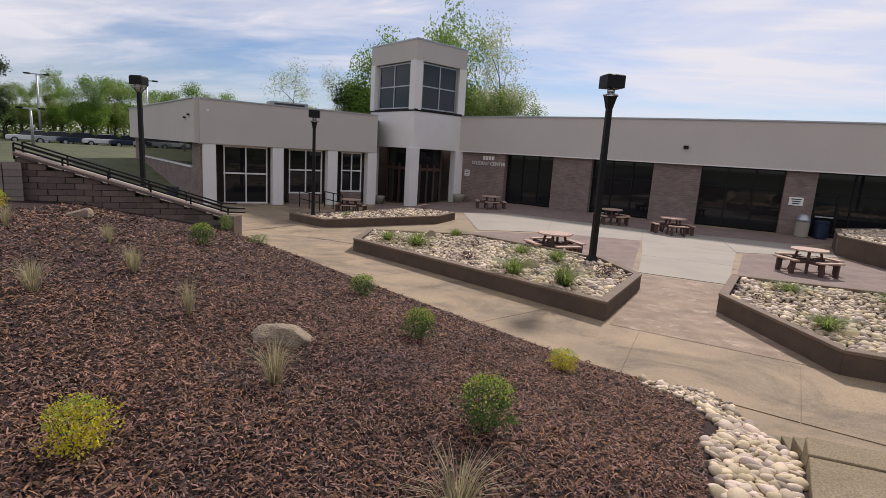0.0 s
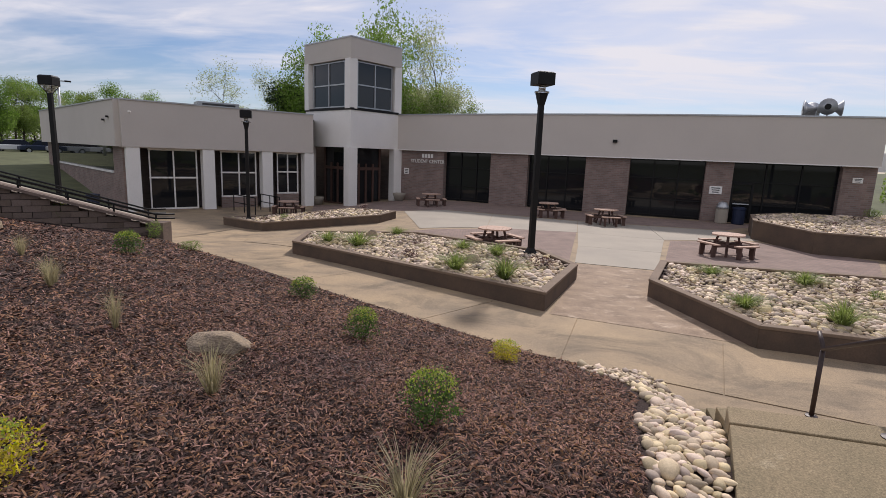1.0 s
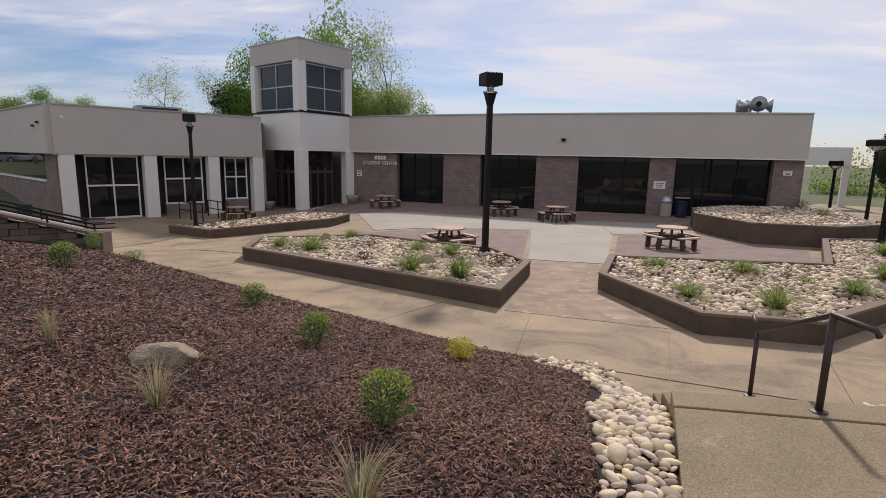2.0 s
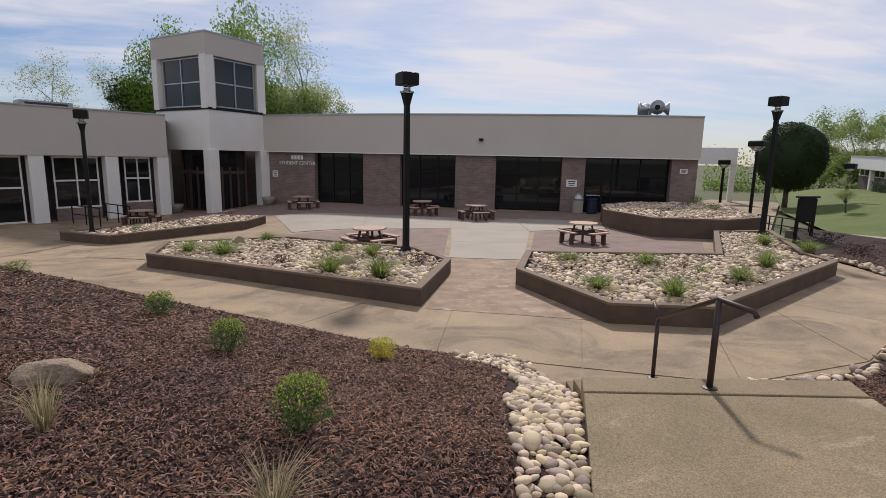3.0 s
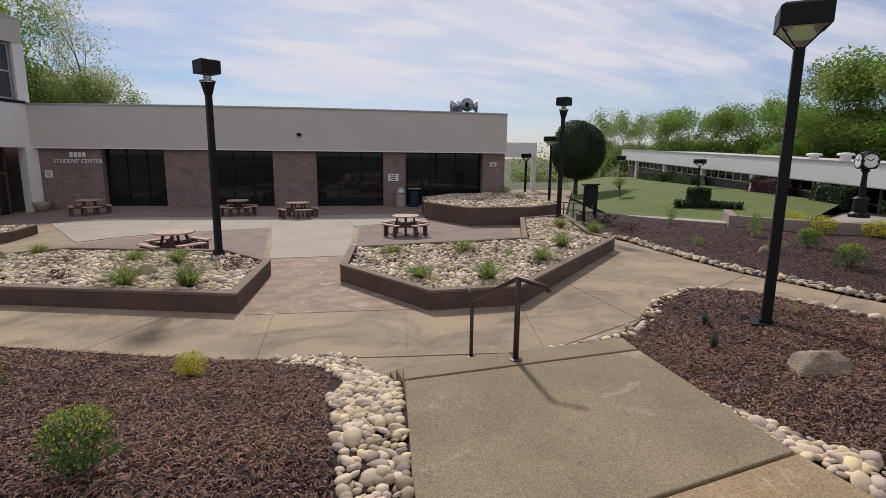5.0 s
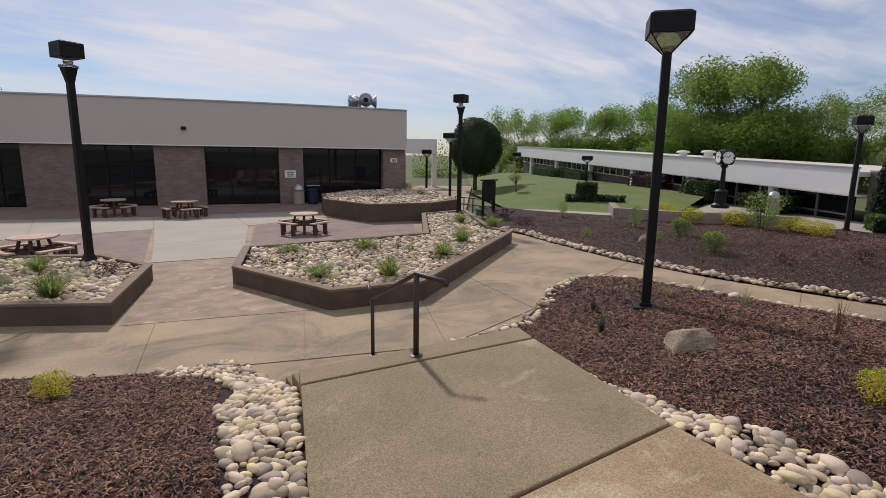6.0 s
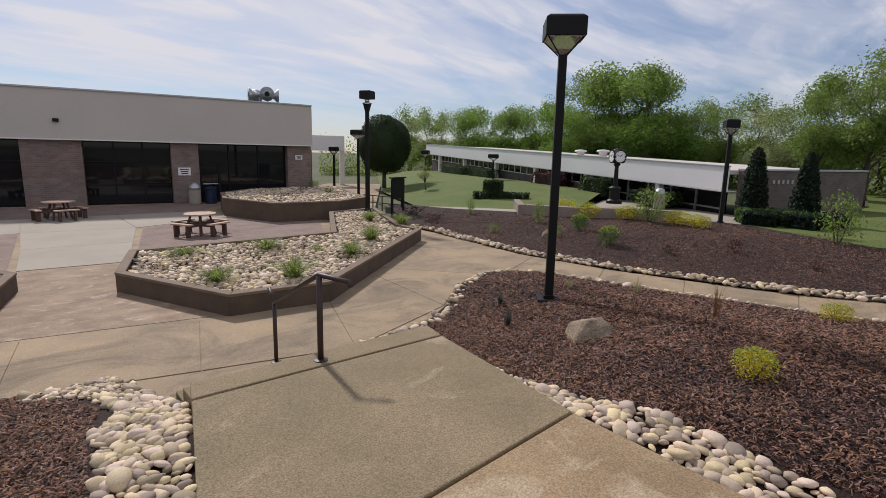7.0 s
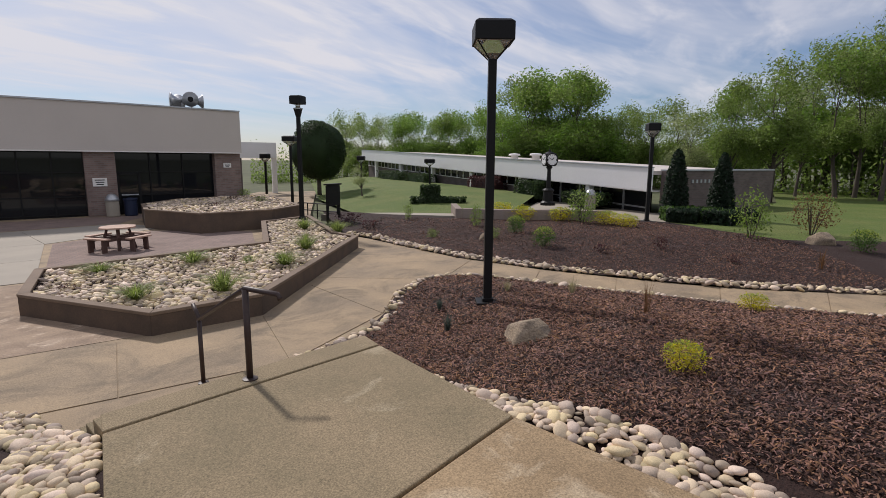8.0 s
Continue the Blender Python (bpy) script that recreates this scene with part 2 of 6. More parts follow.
# ---------------------------------------------------------------- mesh helpers
class Mesh:
    """Collects vertices and faces for one mesh."""

    def __init__(self):
        self.v, self.f, self.uv = [], [], []

    def add(self, verts, faces):
        o = len(self.v)
        self.v += [tuple(p) for p in verts]
        self.f += [tuple(i + o for i in q) for q in faces]
        return self

    def box(self, c, s, m=None):
        x, y, z = (a / 2 for a in s)
        vs = [Vector((c[0] + i * x, c[1] + j * y, c[2] + k * z)) for k in (-1, 1) for j in (-1, 1) for i in (-1, 1)]
        if m is not None:
            vs = [m @ p for p in vs]
        return self.add(vs, [(0, 2, 3, 1), (4, 5, 7, 6), (0, 1, 5, 4), (2, 6, 7, 3), (0, 4, 6, 2), (1, 3, 7, 5)])

    def prism(self, poly, z0, z1):
        n = len(poly)
        if sum(poly[i][0] * poly[(i + 1) % n][1] - poly[(i + 1) % n][0] * poly[i][1] for i in range(n)) < 0:
            poly = poly[::-1]
        lo = [(p[0], p[1], z0(p[0], p[1]) if callable(z0) else z0) for p in poly]
        hi = [(p[0], p[1], z1(p[0], p[1]) if callable(z1) else z1) for p in poly]
        fs = [tuple(range(n))[::-1], tuple(range(n, 2 * n))] + [(i, (i + 1) % n, n + (i + 1) % n, n + i) for i in range(n)]
        return self.add(lo + hi, fs)

    def frustum(self, c, s0, s1, z0, z1, m=None):
        vs = [Vector((c[0] + i * s[0] / 2, c[1] + j * s[1] / 2, z)) for s, z in ((s0, z0), (s1, z1)) for i, j in ((-1, -1), (1, -1), (1, 1), (-1, 1))]
        if m is not None:
            vs = [m @ p for p in vs]
        return self.add(vs, [(3, 2, 1, 0), (4, 5, 6, 7)] + [(i, (i + 1) % 4, 4 + (i + 1) % 4, 4 + i) for i in range(4)])

    def tube(self, pts, radii, n=8, cap=True):
        pts = [Vector(p) for p in pts]
        if not isinstance(radii, (list, tuple)):
            radii = [radii] * len(pts)
        vs, up = [], Vector((0.31, 0.17, 0.93))
        for i, p in enumerate(pts):
            d = (pts[min(i + 1, len(pts) - 1)] - pts[max(i - 1, 0)]).normalized()
            a = d.cross(up)
            a = a.normalized() if a.length > 0.05 else d.orthogonal().normalized()
            b = d.cross(a)
            vs += [p + (a * math.cos(2 * math.pi * k / n) + b * math.sin(2 * math.pi * k / n)) * radii[i] for k in range(n)]
        fs = [(i * n + k, i * n + (k + 1) % n, (i + 1) * n + (k + 1) % n, (i + 1) * n + k) for i in range(len(pts) - 1) for k in range(n)]
        if cap:
            fs += [tuple(range(n))[::-1], tuple(range((len(pts) - 1) * n, len(pts) * n))]
        return self.add(vs, fs)

    def lathe(self, c, prof, n=16):
        vs = [(c[0] + r * math.cos(2 * math.pi * k / n), c[1] + r * math.sin(2 * math.pi * k / n), c[2] + z) for r, z in prof for k in range(n)]
        fs = [(i * n + k, i * n + (k + 1) % n, (i + 1) * n + (k + 1) % n, (i + 1) * n + k) for i in range(len(prof) - 1) for k in range(n)]
        fs += [tuple(range(n))[::-1], tuple(range((len(prof) - 1) * n, len(prof) * n))]
        return self.add(vs, fs)

    def data(self, name, mat, smooth=False):
        me = bpy.data.meshes.new(name)
        me.from_pydata(self.v, [], self.f)
        me.materials.append(mat)
        if smooth:
            me.polygons.foreach_set("use_smooth", [True] * len(me.polygons))
        me.update()
        return me


def wall_uv(me):
    """UV in metres: along the wall and up; flat faces take x and y."""
    uv = me.uv_layers.new(name="UVMap")
    for p in me.polygons:
        flat = abs(p.normal.z) > 0.7
        t = Vector((-p.normal.y, p.normal.x, 0))
        t = t.normalized() if t.length > 1e-6 else Vector((1, 0, 0))
        for li in p.loop_indices:
            co = me.vertices[me.loops[li].vertex_index].co
            uv.data[li].uv = (co.x, co.y) if flat else (co.dot(t), co.z)
    return me


def thing(name, at=(0, 0, 0), turn=0.0, label="", category="", group="", kind=""):
    ob = new(name)
    ob.empty_display_size = 0.1
    ob.matrix_basis = pose(*at, 0, 0, turn)
    return tagged(ob, label, category, group, kind)


def part(name, mesh, mat, parent=None, label="", smooth=False, bevel=0.0, uv=False):
    me = mesh.data(name, mat, smooth) if isinstance(mesh, Mesh) else mesh
    if uv:
        wall_uv(me)
    ob = new(name, me)
    ob.parent = parent
    if bevel:
        b = ob.modifiers.new("bevel", "BEVEL")
        b.width, b.segments, b.limit_method = bevel, 2, "ANGLE"
    return tagged(ob, label)


def solid(name, mesh, mat, label, category, kind="", group="", smooth=False, bevel=0.0, uv=False):
    return tagged(part(name, mesh, mat, None, label, smooth, bevel, uv), label, category, group, kind)


def ss(a):
    a = min(1.0, max(0.0, a))
    return a * a * (3 - 2 * a)


def seg_dist(x, y, line):
    best = 1e9
    for (ax, ay), (bx, by) in zip(line, line[1:]):
        dx, dy = bx - ax, by - ay
        u = max(0, min(1, ((x - ax) * dx + (y - ay) * dy) / (dx * dx + dy * dy)))
        best = min(best, math.hypot(x - ax - u * dx, y - ay - u * dy))
    return best


def inside(x, y, poly):
    r = False
    for (ax, ay), (bx, by) in zip(poly, poly[1:] + poly[:1]):
        if (ay > y) != (by > y) and x < (bx - ax) * (y - ay) / (by - ay) + ax:
            r = not r
    return r


def sheet(poly, step, zf, jitter=0.0):
    """A surface over a plan polygon, with inner points step apart, at the height zf(x, y)."""
    pts = []
    n = len(poly)
    for i in range(n):
        a, b = Vector(poly[i]), Vector(poly[(i + 1) % n])
        k = max(1, round((b - a).length / step))
        pts += [a.lerp(b, j / k) for j in range(k)]
    nb = len(pts)
    xs, ys = [p[0] for p in poly], [p[1] for p in poly]
    rnd = random.Random(5)
    x = min(xs) + step / 2
    while x < max(xs):
        y = min(ys) + step / 2
        while y < max(ys):
            px, py = x + rnd.uniform(-jitter, jitter), y + rnd.uniform(-jitter, jitter)
            if inside(px, py, poly) and seg_dist(px, py, [*poly, poly[0]]) > step * 0.35:
                pts.append(Vector((px, py)))
            y += step
        x += step
    vs, _, fs, *_ = geometry.delaunay_2d_cdt(pts, [(i, (i + 1) % nb) for i in range(nb)], [], 1, 1e-4)
    m = Mesh()
    m.add([(p.x, p.y, zf(p.x, p.y)) for p in vs], fs)
    return m


# ---------------------------------------------------------------- the lie of the land
def plaza_z(x, y):
    """The plaza falls gently towards the entrance."""
    return -0.7 * ss((-x - 1) / 11) * ss((y - 13) / 8)


EDGE_L = [(-13.0, 17.6), (-9.9, 15.3), (-6.5, 12.9), (-4.4, 11.3), (-1.2, 9.0), (0.57, 7.74), (1.5, 7.25), (2.25, 7.0)]
EDGE_R = [(5.15, 5.7), (5.98, 5.8), (6.8, 5.8), (7.85, 6.25), (9.3, 7.1), (10.58, 7.4), (11.4, 7.1), (11.8, 6.3), (11.95, 4.6), (12.4, 2.0), (12.6, 0.4), (13.0, -0.9), (13.5, -2.6), (15.0, -7.0)]
WALK_OUT = [(15.2, 14.6), (14.9, 12.9), (14.3, 10.95), (13.6, 8.3), (13.5, 5.5), (13.85, 2.2), (14.2, 0.75), (15.0, -1.0), (15.9, -3.0), (18.0, -7.0)]
SLAB_L = [(2.24, 4.62), (2.11, 4.28), (1.5, 2.8), (1.2, 1.98), (0.8, 0.3), (0.3, -2.3), (-0.6, -8.0)]
SLAB_R = [(5.05, 4.18), (4.9, 3.8), (4.25, 1.71), (3.97, 0.2), (3.55, -2.3), (2.7, -8.0)]


def mulch_l(x, y):
    d = seg_dist(x, y, EDGE_L)
    z = 0.21 * d if d < 4 else 0.84 + 0.06 * (d - 4)
    z = min(z, 0.70 + 0.16 * seg_dist(x, y, SLAB_L))
    return z + 0.03 + 0.03 * noise.noise((x * 1.3, y * 1.3, 0)) * min(1, d)


def mulch_r(x, y):
    d = seg_dist(x, y, EDGE_R)
    z = 0.17 * d if d < 4.5 else 0.765 + 0.05 * (d - 4.5)
    z = min(z, 0.70 + 0.10 * seg_dist(x, y, SLAB_R))
    return z + 0.03 + 0.03 * noise.noise((x * 1.3, y * 1.3, 4)) * min(1, d)


def mulch_far(x, y):
    d = seg_dist(x, y, WALK_OUT)
    return 0.04 + 0.30 * ss(d / 6) + 0.04 * noise.noise((x * 0.8, y * 0.8, 9))


# ---------------------------------------------------------------- ground and paving
def far_z(x, y):
    r = math.hypot(x, y)
    left = ss((-x - 18) / 14)
    return -0.9 + 0.75 * ss((x - 10) / 12) + left * (0.9 + 1.5 * ss((r - 30) / 40)) + 0.6 * ss((r - 90) / 120)


gm = Mesh()
rings = [0, 8, 16, 24, 32, 40, 50, 60, 75, 95, 130, 200, 400, 900]
SEG = 72
gv = [(0, 0, -0.9)] + [(r * math.sin(2 * math.pi * k / SEG), r * math.cos(2 * math.pi * k / SEG), far_z(r * math.sin(2 * math.pi * k / SEG), r * math.cos(2 * math.pi * k / SEG))) for r in rings[1:] for k in range(SEG)]
gf = [(0, 1 + (k + 1) % SEG, 1 + k) for k in range(SEG)]
for i in range(len(rings) - 2):
    gf += [(1 + i * SEG + k, 1 + i * SEG + (k + 1) % SEG, 1 + (i + 1) * SEG + (k + 1) % SEG, 1 + (i + 1) * SEG + k) for k in range(SEG)]
gm.add(gv, gf)
solid("ground", gm, EARTH, "rough grassy ground running to the horizon", "ground", "structure", smooth=True)

PLAZA = [(2.25, 4.2), *EDGE_L[::-1], (-20.5, 22.5), (-24, 29), (-12.5, 41), (-3, 41), (22, 34), (30, 40), (34, 37), (18.6, 20.5), *WALK_OUT, *EDGE_R[::-1], (5.0, 4.0)]
solid("plaza", sheet(PLAZA, 1.0, plaza_z), CONCRETE, "stained tan concrete plaza and walkways", "paving", "structure")

# pale concrete court and brick-paved fields lie on the plaza
def field(name, poly, mat, label, lift, uv=False):
    return solid(name, sheet(poly, 1.0, lambda x, y: plaza_z(x, y) + lift), mat, label, "paving", "structure", uv=uv)


field("paving_brick_west", [(-2.2, 20.9), (-5.5, 19.0), (-2.0, 18.4), (1.8, 15.9), (2.6, 15.4), (4.0, 22.0), (2.2, 22.5)], PAVER, "reddish brown brick paving behind the planter", 0.010, True)
field("paving_brick_east", [(5.2, 14.9), (10.4, 13.6), (13.5, 18.2), (11.2, 21.6), (7.5, 20.9)], PAVER, "reddish brown brick paving round a picnic table", 0.010, True)
field("paving_brick_north", [(-4.4, 28.6), (-2.0, 28.8), (5.6, 26.2), (11.6, 25.2), (12.9, 26.5), (19.4, 27.3), (9.0, 29.5), (0.5, 33.7), (-4.6, 36.0), (-8.0, 35.8), (-11.3, 34.3), (-9.5, 28.0)], PAVER, "brick paving along the building front", 0.008, True)
field("paving_worn", [(1.3, 9.9), (4.55, 8.75), (3.85, 11.8), (4.9, 14.6), (2.7, 15.2), (2.4, 13.3)], CONCRETE_WORN, "worn stamped concrete between the planters", 0.006)

solid("mulch_bed_west", sheet([(2.25, 7.0), (1.5, 7.25), (0.57, 7.74), (-1.2, 9.0), (-4.4, 11.3), (-6.5, 12.9), (-9.9, 15.3), (-11.3, 16.4), (-15.6, 13.2), (-20, 8.0), (-19, -4), (-6, -9), *SLAB_L[::-1]], 0.45, mulch_l, 0.1), MULCH_SHADED, "bed of dark reddish brown bark mulch on a slope", "mulch bed", "structure", smooth=True)
solid("mulch_bed_east", sheet([*EDGE_R, (9, -9), *SLAB_R[::-1]], 0.45, mulch_r, 0.1), MULCH_SHADED, "bed of dark reddish brown bark mulch beside the path", "mulch bed", "structure", smooth=True)
solid("mulch_bed_far", sheet([*WALK_OUT, (26, -8), (21.5, 0.2), (24.5, 4.5), (24.5, 9.0), (20.5, 13.0), (19.9, 16.5), (18.9, 20.0)], 0.7, mulch_far, 0.15), MULCH_SHADED, "wide bark mulch bed with small shrubs", "mulch bed", "structure", smooth=True)


def lawn_z(x, y):
    edge = ss(seg_dist(x, y, [(21.0, 19.5), (27.0, 29.0), (33.0, 36.0), (45.0, 50.0)]) / 5)
    return 0.02 + (0.23 + 0.55 * ss((math.hypot(x, y) - 24) / 18)) * edge


solid("lawn", sheet([(20.6, 13.2), (24.4, 9.3), (26.0, 12.5), (33.0, 14.5), (41, 28), (50, 44), (45, 50), (33, 36), (27, 29), (21.0, 19.5)], 1.2, lawn_z), GRASS, "mown green lawn before the low building", "lawn", "structure", smooth=True)
solid("lawn_east", sheet([(21.6, 0.2), (26, -8), (60, -12), (60, 2), (41, 1.0), (29.0, 4.4), (24.6, 4.5)], 1.5, lambda x, y: 0.3), GRASS, "mown grass beside the wood", "lawn", "structure", smooth=True)
solid("entrance_path", sheet([(24.6, 9.0), (24.6, 4.6), (29.2, 4.8), (34.5, 14.0), (33.0, 14.3), (26.2, 12.3)], 1.2, lambda x, y: 0.2), CONCRETE_PALE, "pale concrete forecourt of the low building", "paving", "structure")

solid("garden_path", Mesh().prism([(18.9, 20.0), (19.9, 16.5), (20.5, 13.0), (24.5, 9.0), (25.2, 9.7), (21.5, 13.5), (20.9, 16.8), (20.2, 19.8)], -0.2, lambda x, y: 0.14 + 0.26 * ss((20.0 - y) / 6)), CONCRETE_PALE, "pale concrete path between lawn and mulch bed", "paving", "structure")

# upper landing and its flight of steps
U = Vector((-0.155, -0.988)).normalized()        # away from the plaza
V = Vector((0.988, -0.155)).normalized()
O = Vector((2.24, 4.62))
def lp(a, b):
    """A plan point a metres along the landing's edge and b metres back from it."""
    return tuple(O + V * a + U * b)


landing = tagged(thing("landing"), "weathered concrete landing slabs above the steps", "landing", "", "structure")
part("slab", Mesh().prism([SLAB_L[0], SLAB_R[0], (4.905, 3.815), (2.115, 4.295)], 0.4, 0.785), SLAB, landing, bevel=0.012)
part("slab", Mesh().prism([(2.105, 4.265), (4.895, 3.785), (4.255, 1.725), (1.21, 1.995), (1.5, 2.8)], 0.4, 0.782), SLAB, landing, bevel=0.012)
part("slab", Mesh().prism([(1.19, 1.965), (4.245, 1.695), (3.97, 0.2), (3.555, -2.28), (0.31, -2.28), (0.8, 0.3)], 0.4, 0.780), SLAB_WARM, landing, bevel=0.012)
part("slab", Mesh().prism([(0.29, -2.31), (3.545, -2.31), SLAB_R[-1], SLAB_L[-1]], 0.4, 0.780), SLAB, landing, bevel=0.012)
steps = tagged(thing("steps"), "concrete steps from the landing to the walkway", "steps", "", "structure")
for i in range(4):
    part("step", Mesh().prism([lp(0, 0.02), lp(2.84, 0.02), lp(2.84, -0.30 * (i + 1)), lp(0, -0.30 * (i + 1))], -0.1, 0.63 - 0.155 * i), SLAB, steps, bevel=0.01)

# ---------------------------------------------------------------- student centre
def wing_y(x):
    return 36.2 - 0.474 * (x + 4.6) + 0.0076 * (x + 4.6) * (x - 5.1)


def at_ratio(k):
    """The point of the front with x / y = k."""
    lo, hi = -8.0, 24.0
    for _ in range(50):
        mid = (lo + hi) / 2
        lo, hi = (mid, hi) if mid / wing_y(mid) < k else (lo, mid)
    return Vector((lo, wing_y(lo)))


ROOF, FASCIA, BASE = 5.6, 3.28, -0.8
centre = tagged(thing("student_centre"), "single-storey student centre with white fascia and brick piers", "building")


def back(p, q, d):
    """Both points moved d metres away from the plaza, square to the line."""
    n = Vector((-(q - p).y, (q - p).x)).normalized()
    if n.y < 0:
        n = -n
    return p + n * d, q + n * d


def slab_between(p, q, d0, d1, z0, z1, mesh=None):
    a, b = back(p, q, d0)
    c, e = back(p, q, d1)
    return (mesh or Mesh()).prism([tuple(a), tuple(b), tuple(e), tuple(c)], z0, z1)


ks = [-0.172, -0.0755, 0.0135, 0.0832, 0.191, 0.272, 0.41, 0.46, 0.652, 0.712]
edges = [at_ratio(k) for k in ks]
fas = [at_ratio(-0.172 + i * (0.712 + 0.172) / 12) for i in range(13)]
front = [tuple(p) for p in fas]


def curved(d0, d1, z0, z1):
    """One body that follows the curved front, from d0 to d1 metres behind it."""
    rows_ = []
    for i in range(13):
        t_ = (fas[min(12, i + 1)] - fas[max(0, i - 1)]).normalized()
        rows_.append((fas[i], Vector((-t_.y, t_.x))))
    return Mesh().prism([tuple(p + n * d0) for p, n in rows_] + [tuple(p + n * d1) for p, n in rows_[::-1]], z0, z1)


rear = [(p[0] + 3.0, p[1] + 14.0) for p in front]
part("fascia", curved(-0.25, 0.25, FASCIA, ROOF), STUCCO, centre, "broad off-white stucco fascia")
part("roof_edge", curved(-0.31, 0.30, ROOF, ROOF + 0.07), METAL_GREY, centre, "thin metal roof edge")
part("drip_edge", curved(-0.275, 0.2, FASCIA - 0.05, FASCIA), WHITE, centre)
part("roof", Mesh().prism(front + rear[::-1], ROOF - 0.35, ROOF - 0.2), ASPHALT, centre)
p9, p9b = back(edges[8], edges[9], 0)
end_a, end_b = edges[9], edges[9] + Vector((3.6, 14.0))
part("end_wall", slab_between(end_a, end_b, 0.0, 0.3, BASE, FASCIA), BRICK, centre, uv=True)
part("end_fascia", slab_between(end_a, end_b, -0.02, 0.3, FASCIA, ROOF), STUCCO, centre)
for i in range(9):
    p, q = edges[i], edges[i + 1]
    if i in (0, 2, 4, 6, 8):
        part("pier", slab_between(p, q, 0.0, 0.5, BASE, FASCIA), BRICK, centre, "mottled brown brick pier", uv=True)
    else:
        w = part("window", slab_between(p, q, 0.42, 0.46, BASE, FASCIA), GLASS, centre, "tall dark tinted window wall")
        n = 3
        fr = Mesh()
        for j in range(n + 1):
            c = p.lerp(q, j / n)
            d = (q - p).normalized() * 0.035
            slab_between(c - d, c + d, 0.36, 0.47, BASE, FASCIA, fr)
        for z in (0.12, 1.0, 2.2, 3.2):
            slab_between(p, q, 0.37, 0.465, z - 0.03, z + 0.03, fr)
        part("window_frame", fr, METAL_BLACK, w, "black metal frame")

# the wing with columns, west of the tower
LA, LB = Vector((-19.4, 26.9)), Vector((-11.4, 34.2))
LE = Vector((-36.0, 41.2))
WING_ROOF, WING_FASCIA = 5.22, 2.84             # the wing stands a little lower than the curved front
def along(u):
    return LA.lerp(LB, u)


part("fascia", slab_between(LA, LB, -0.3, 0.3, WING_FASCIA - 0.05, WING_ROOF), STUCCO, centre)
part("fascia", slab_between(LE, LA, -0.28, 0.3, WING_FASCIA - 0.05, WING_ROOF), STUCCO, centre)
part("roof_edge", slab_between(LA, LB, -0.36, 0.36, WING_ROOF, WING_ROOF + 0.07), METAL_GREY, centre)
part("roof_edge", slab_between(LE, LA, -0.34, 0.36, WING_ROOF, WING_ROOF + 0.07), METAL_GREY, centre)
part("roof", Mesh().prism([tuple(LA), tuple(LB), (-14, 46), tuple(LE)], WING_ROOF - 0.35, WING_ROOF - 0.2), ASPHALT, centre)
part("side_wall", slab_between(LE, LA + (LE - LA).normalized() * 0.3, 0.1, 0.4, BASE, 1.35), BRICK, centre, uv=True)
part("side_wall", slab_between(LE, LE.lerp(LA, 0.12), 0.1, 0.4, 1.35, WING_FASCIA), BRICK, centre, uv=True)
part("side_wall", slab_between(LE.lerp(LA, 0.90), LE.lerp(LA, 0.985), 0.1, 0.4, 1.35, WING_FASCIA), BRICK, centre, uv=True)
part("side_window", slab_between(LE.lerp(LA, 0.12), LE.lerp(LA, 0.90), 0.25, 0.3, 1.35, WING_FASCIA), GLASS, centre, "long dark ribbon window")
part("side_sill", slab_between(LE.lerp(LA, 0.10), LE.lerp(LA, 0.90), 0.02, 0.3, 1.28, 1.36), WHITE, centre)
BAYS = [0.045, 0.40, 0.72, 0.975]
for i, u in enumerate(BAYS):
    c = along(u)
    d = (LB - LA).normalized() * 0.33
    part("column", slab_between(c - d, c + d, -0.25, 0.35, BASE, WING_FASCIA - 0.05), WHITE, centre, "square off-white column", bevel=0.02)
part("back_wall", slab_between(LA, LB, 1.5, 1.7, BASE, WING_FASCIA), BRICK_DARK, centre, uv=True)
part("soffit", slab_between(LA, LB, 0.0, 1.6, WING_FASCIA - 0.1, WING_FASCIA - 0.02), STUCCO, centre)
for i in range(3):
    p, q = along(BAYS[i] + 0.075), along(BAYS[i + 1] - 0.045)
    sill = (BASE + 0.1, -0.05, 0.1)[i]
    if i:
        part("wall_under_window", slab_between(p, q, 0.35, 0.6, BASE, sill), BRICK, centre, uv=True)
    w = part("window", slab_between(p, q, 0.45, 0.48, sill, WING_FASCIA - 0.1), GLASS, centre, "four-pane dark window with white bars")
    fr = Mesh()
    e = (q - p).normalized() * 0.05
    for c in (p + e, p.lerp(q, 0.5), q - e):
        slab_between(c - e * 0.7, c + e * 0.7, 0.38, 0.5, sill, WING_FASCIA - 0.1, fr)
    for z in (sill + 0.05, (sill + WING_FASCIA) / 2 + 0.05, WING_FASCIA - 0.15):
        slab_between(p, q, 0.385, 0.495, z - 0.045, z + 0.045, fr)
    part("window_frame", fr, WHITE, w, "white window bars")

# tower over the entrance
TC, TL, TR = Vector((-8.6, 33.5)), Vector((-12.5, 36.7)), Vector((-6.05, 36.85))
TB = TL + TR - TC
tower = tagged(thing("entrance_tower"), "square glazed lantern tower above the entrance", "tower")
def ring(poly, grow):
    c = sum((Vector(p) for p in poly), Vector((0, 0))) / len(poly)
    return [tuple(c + (Vector(p) - c) * grow) for p in poly]


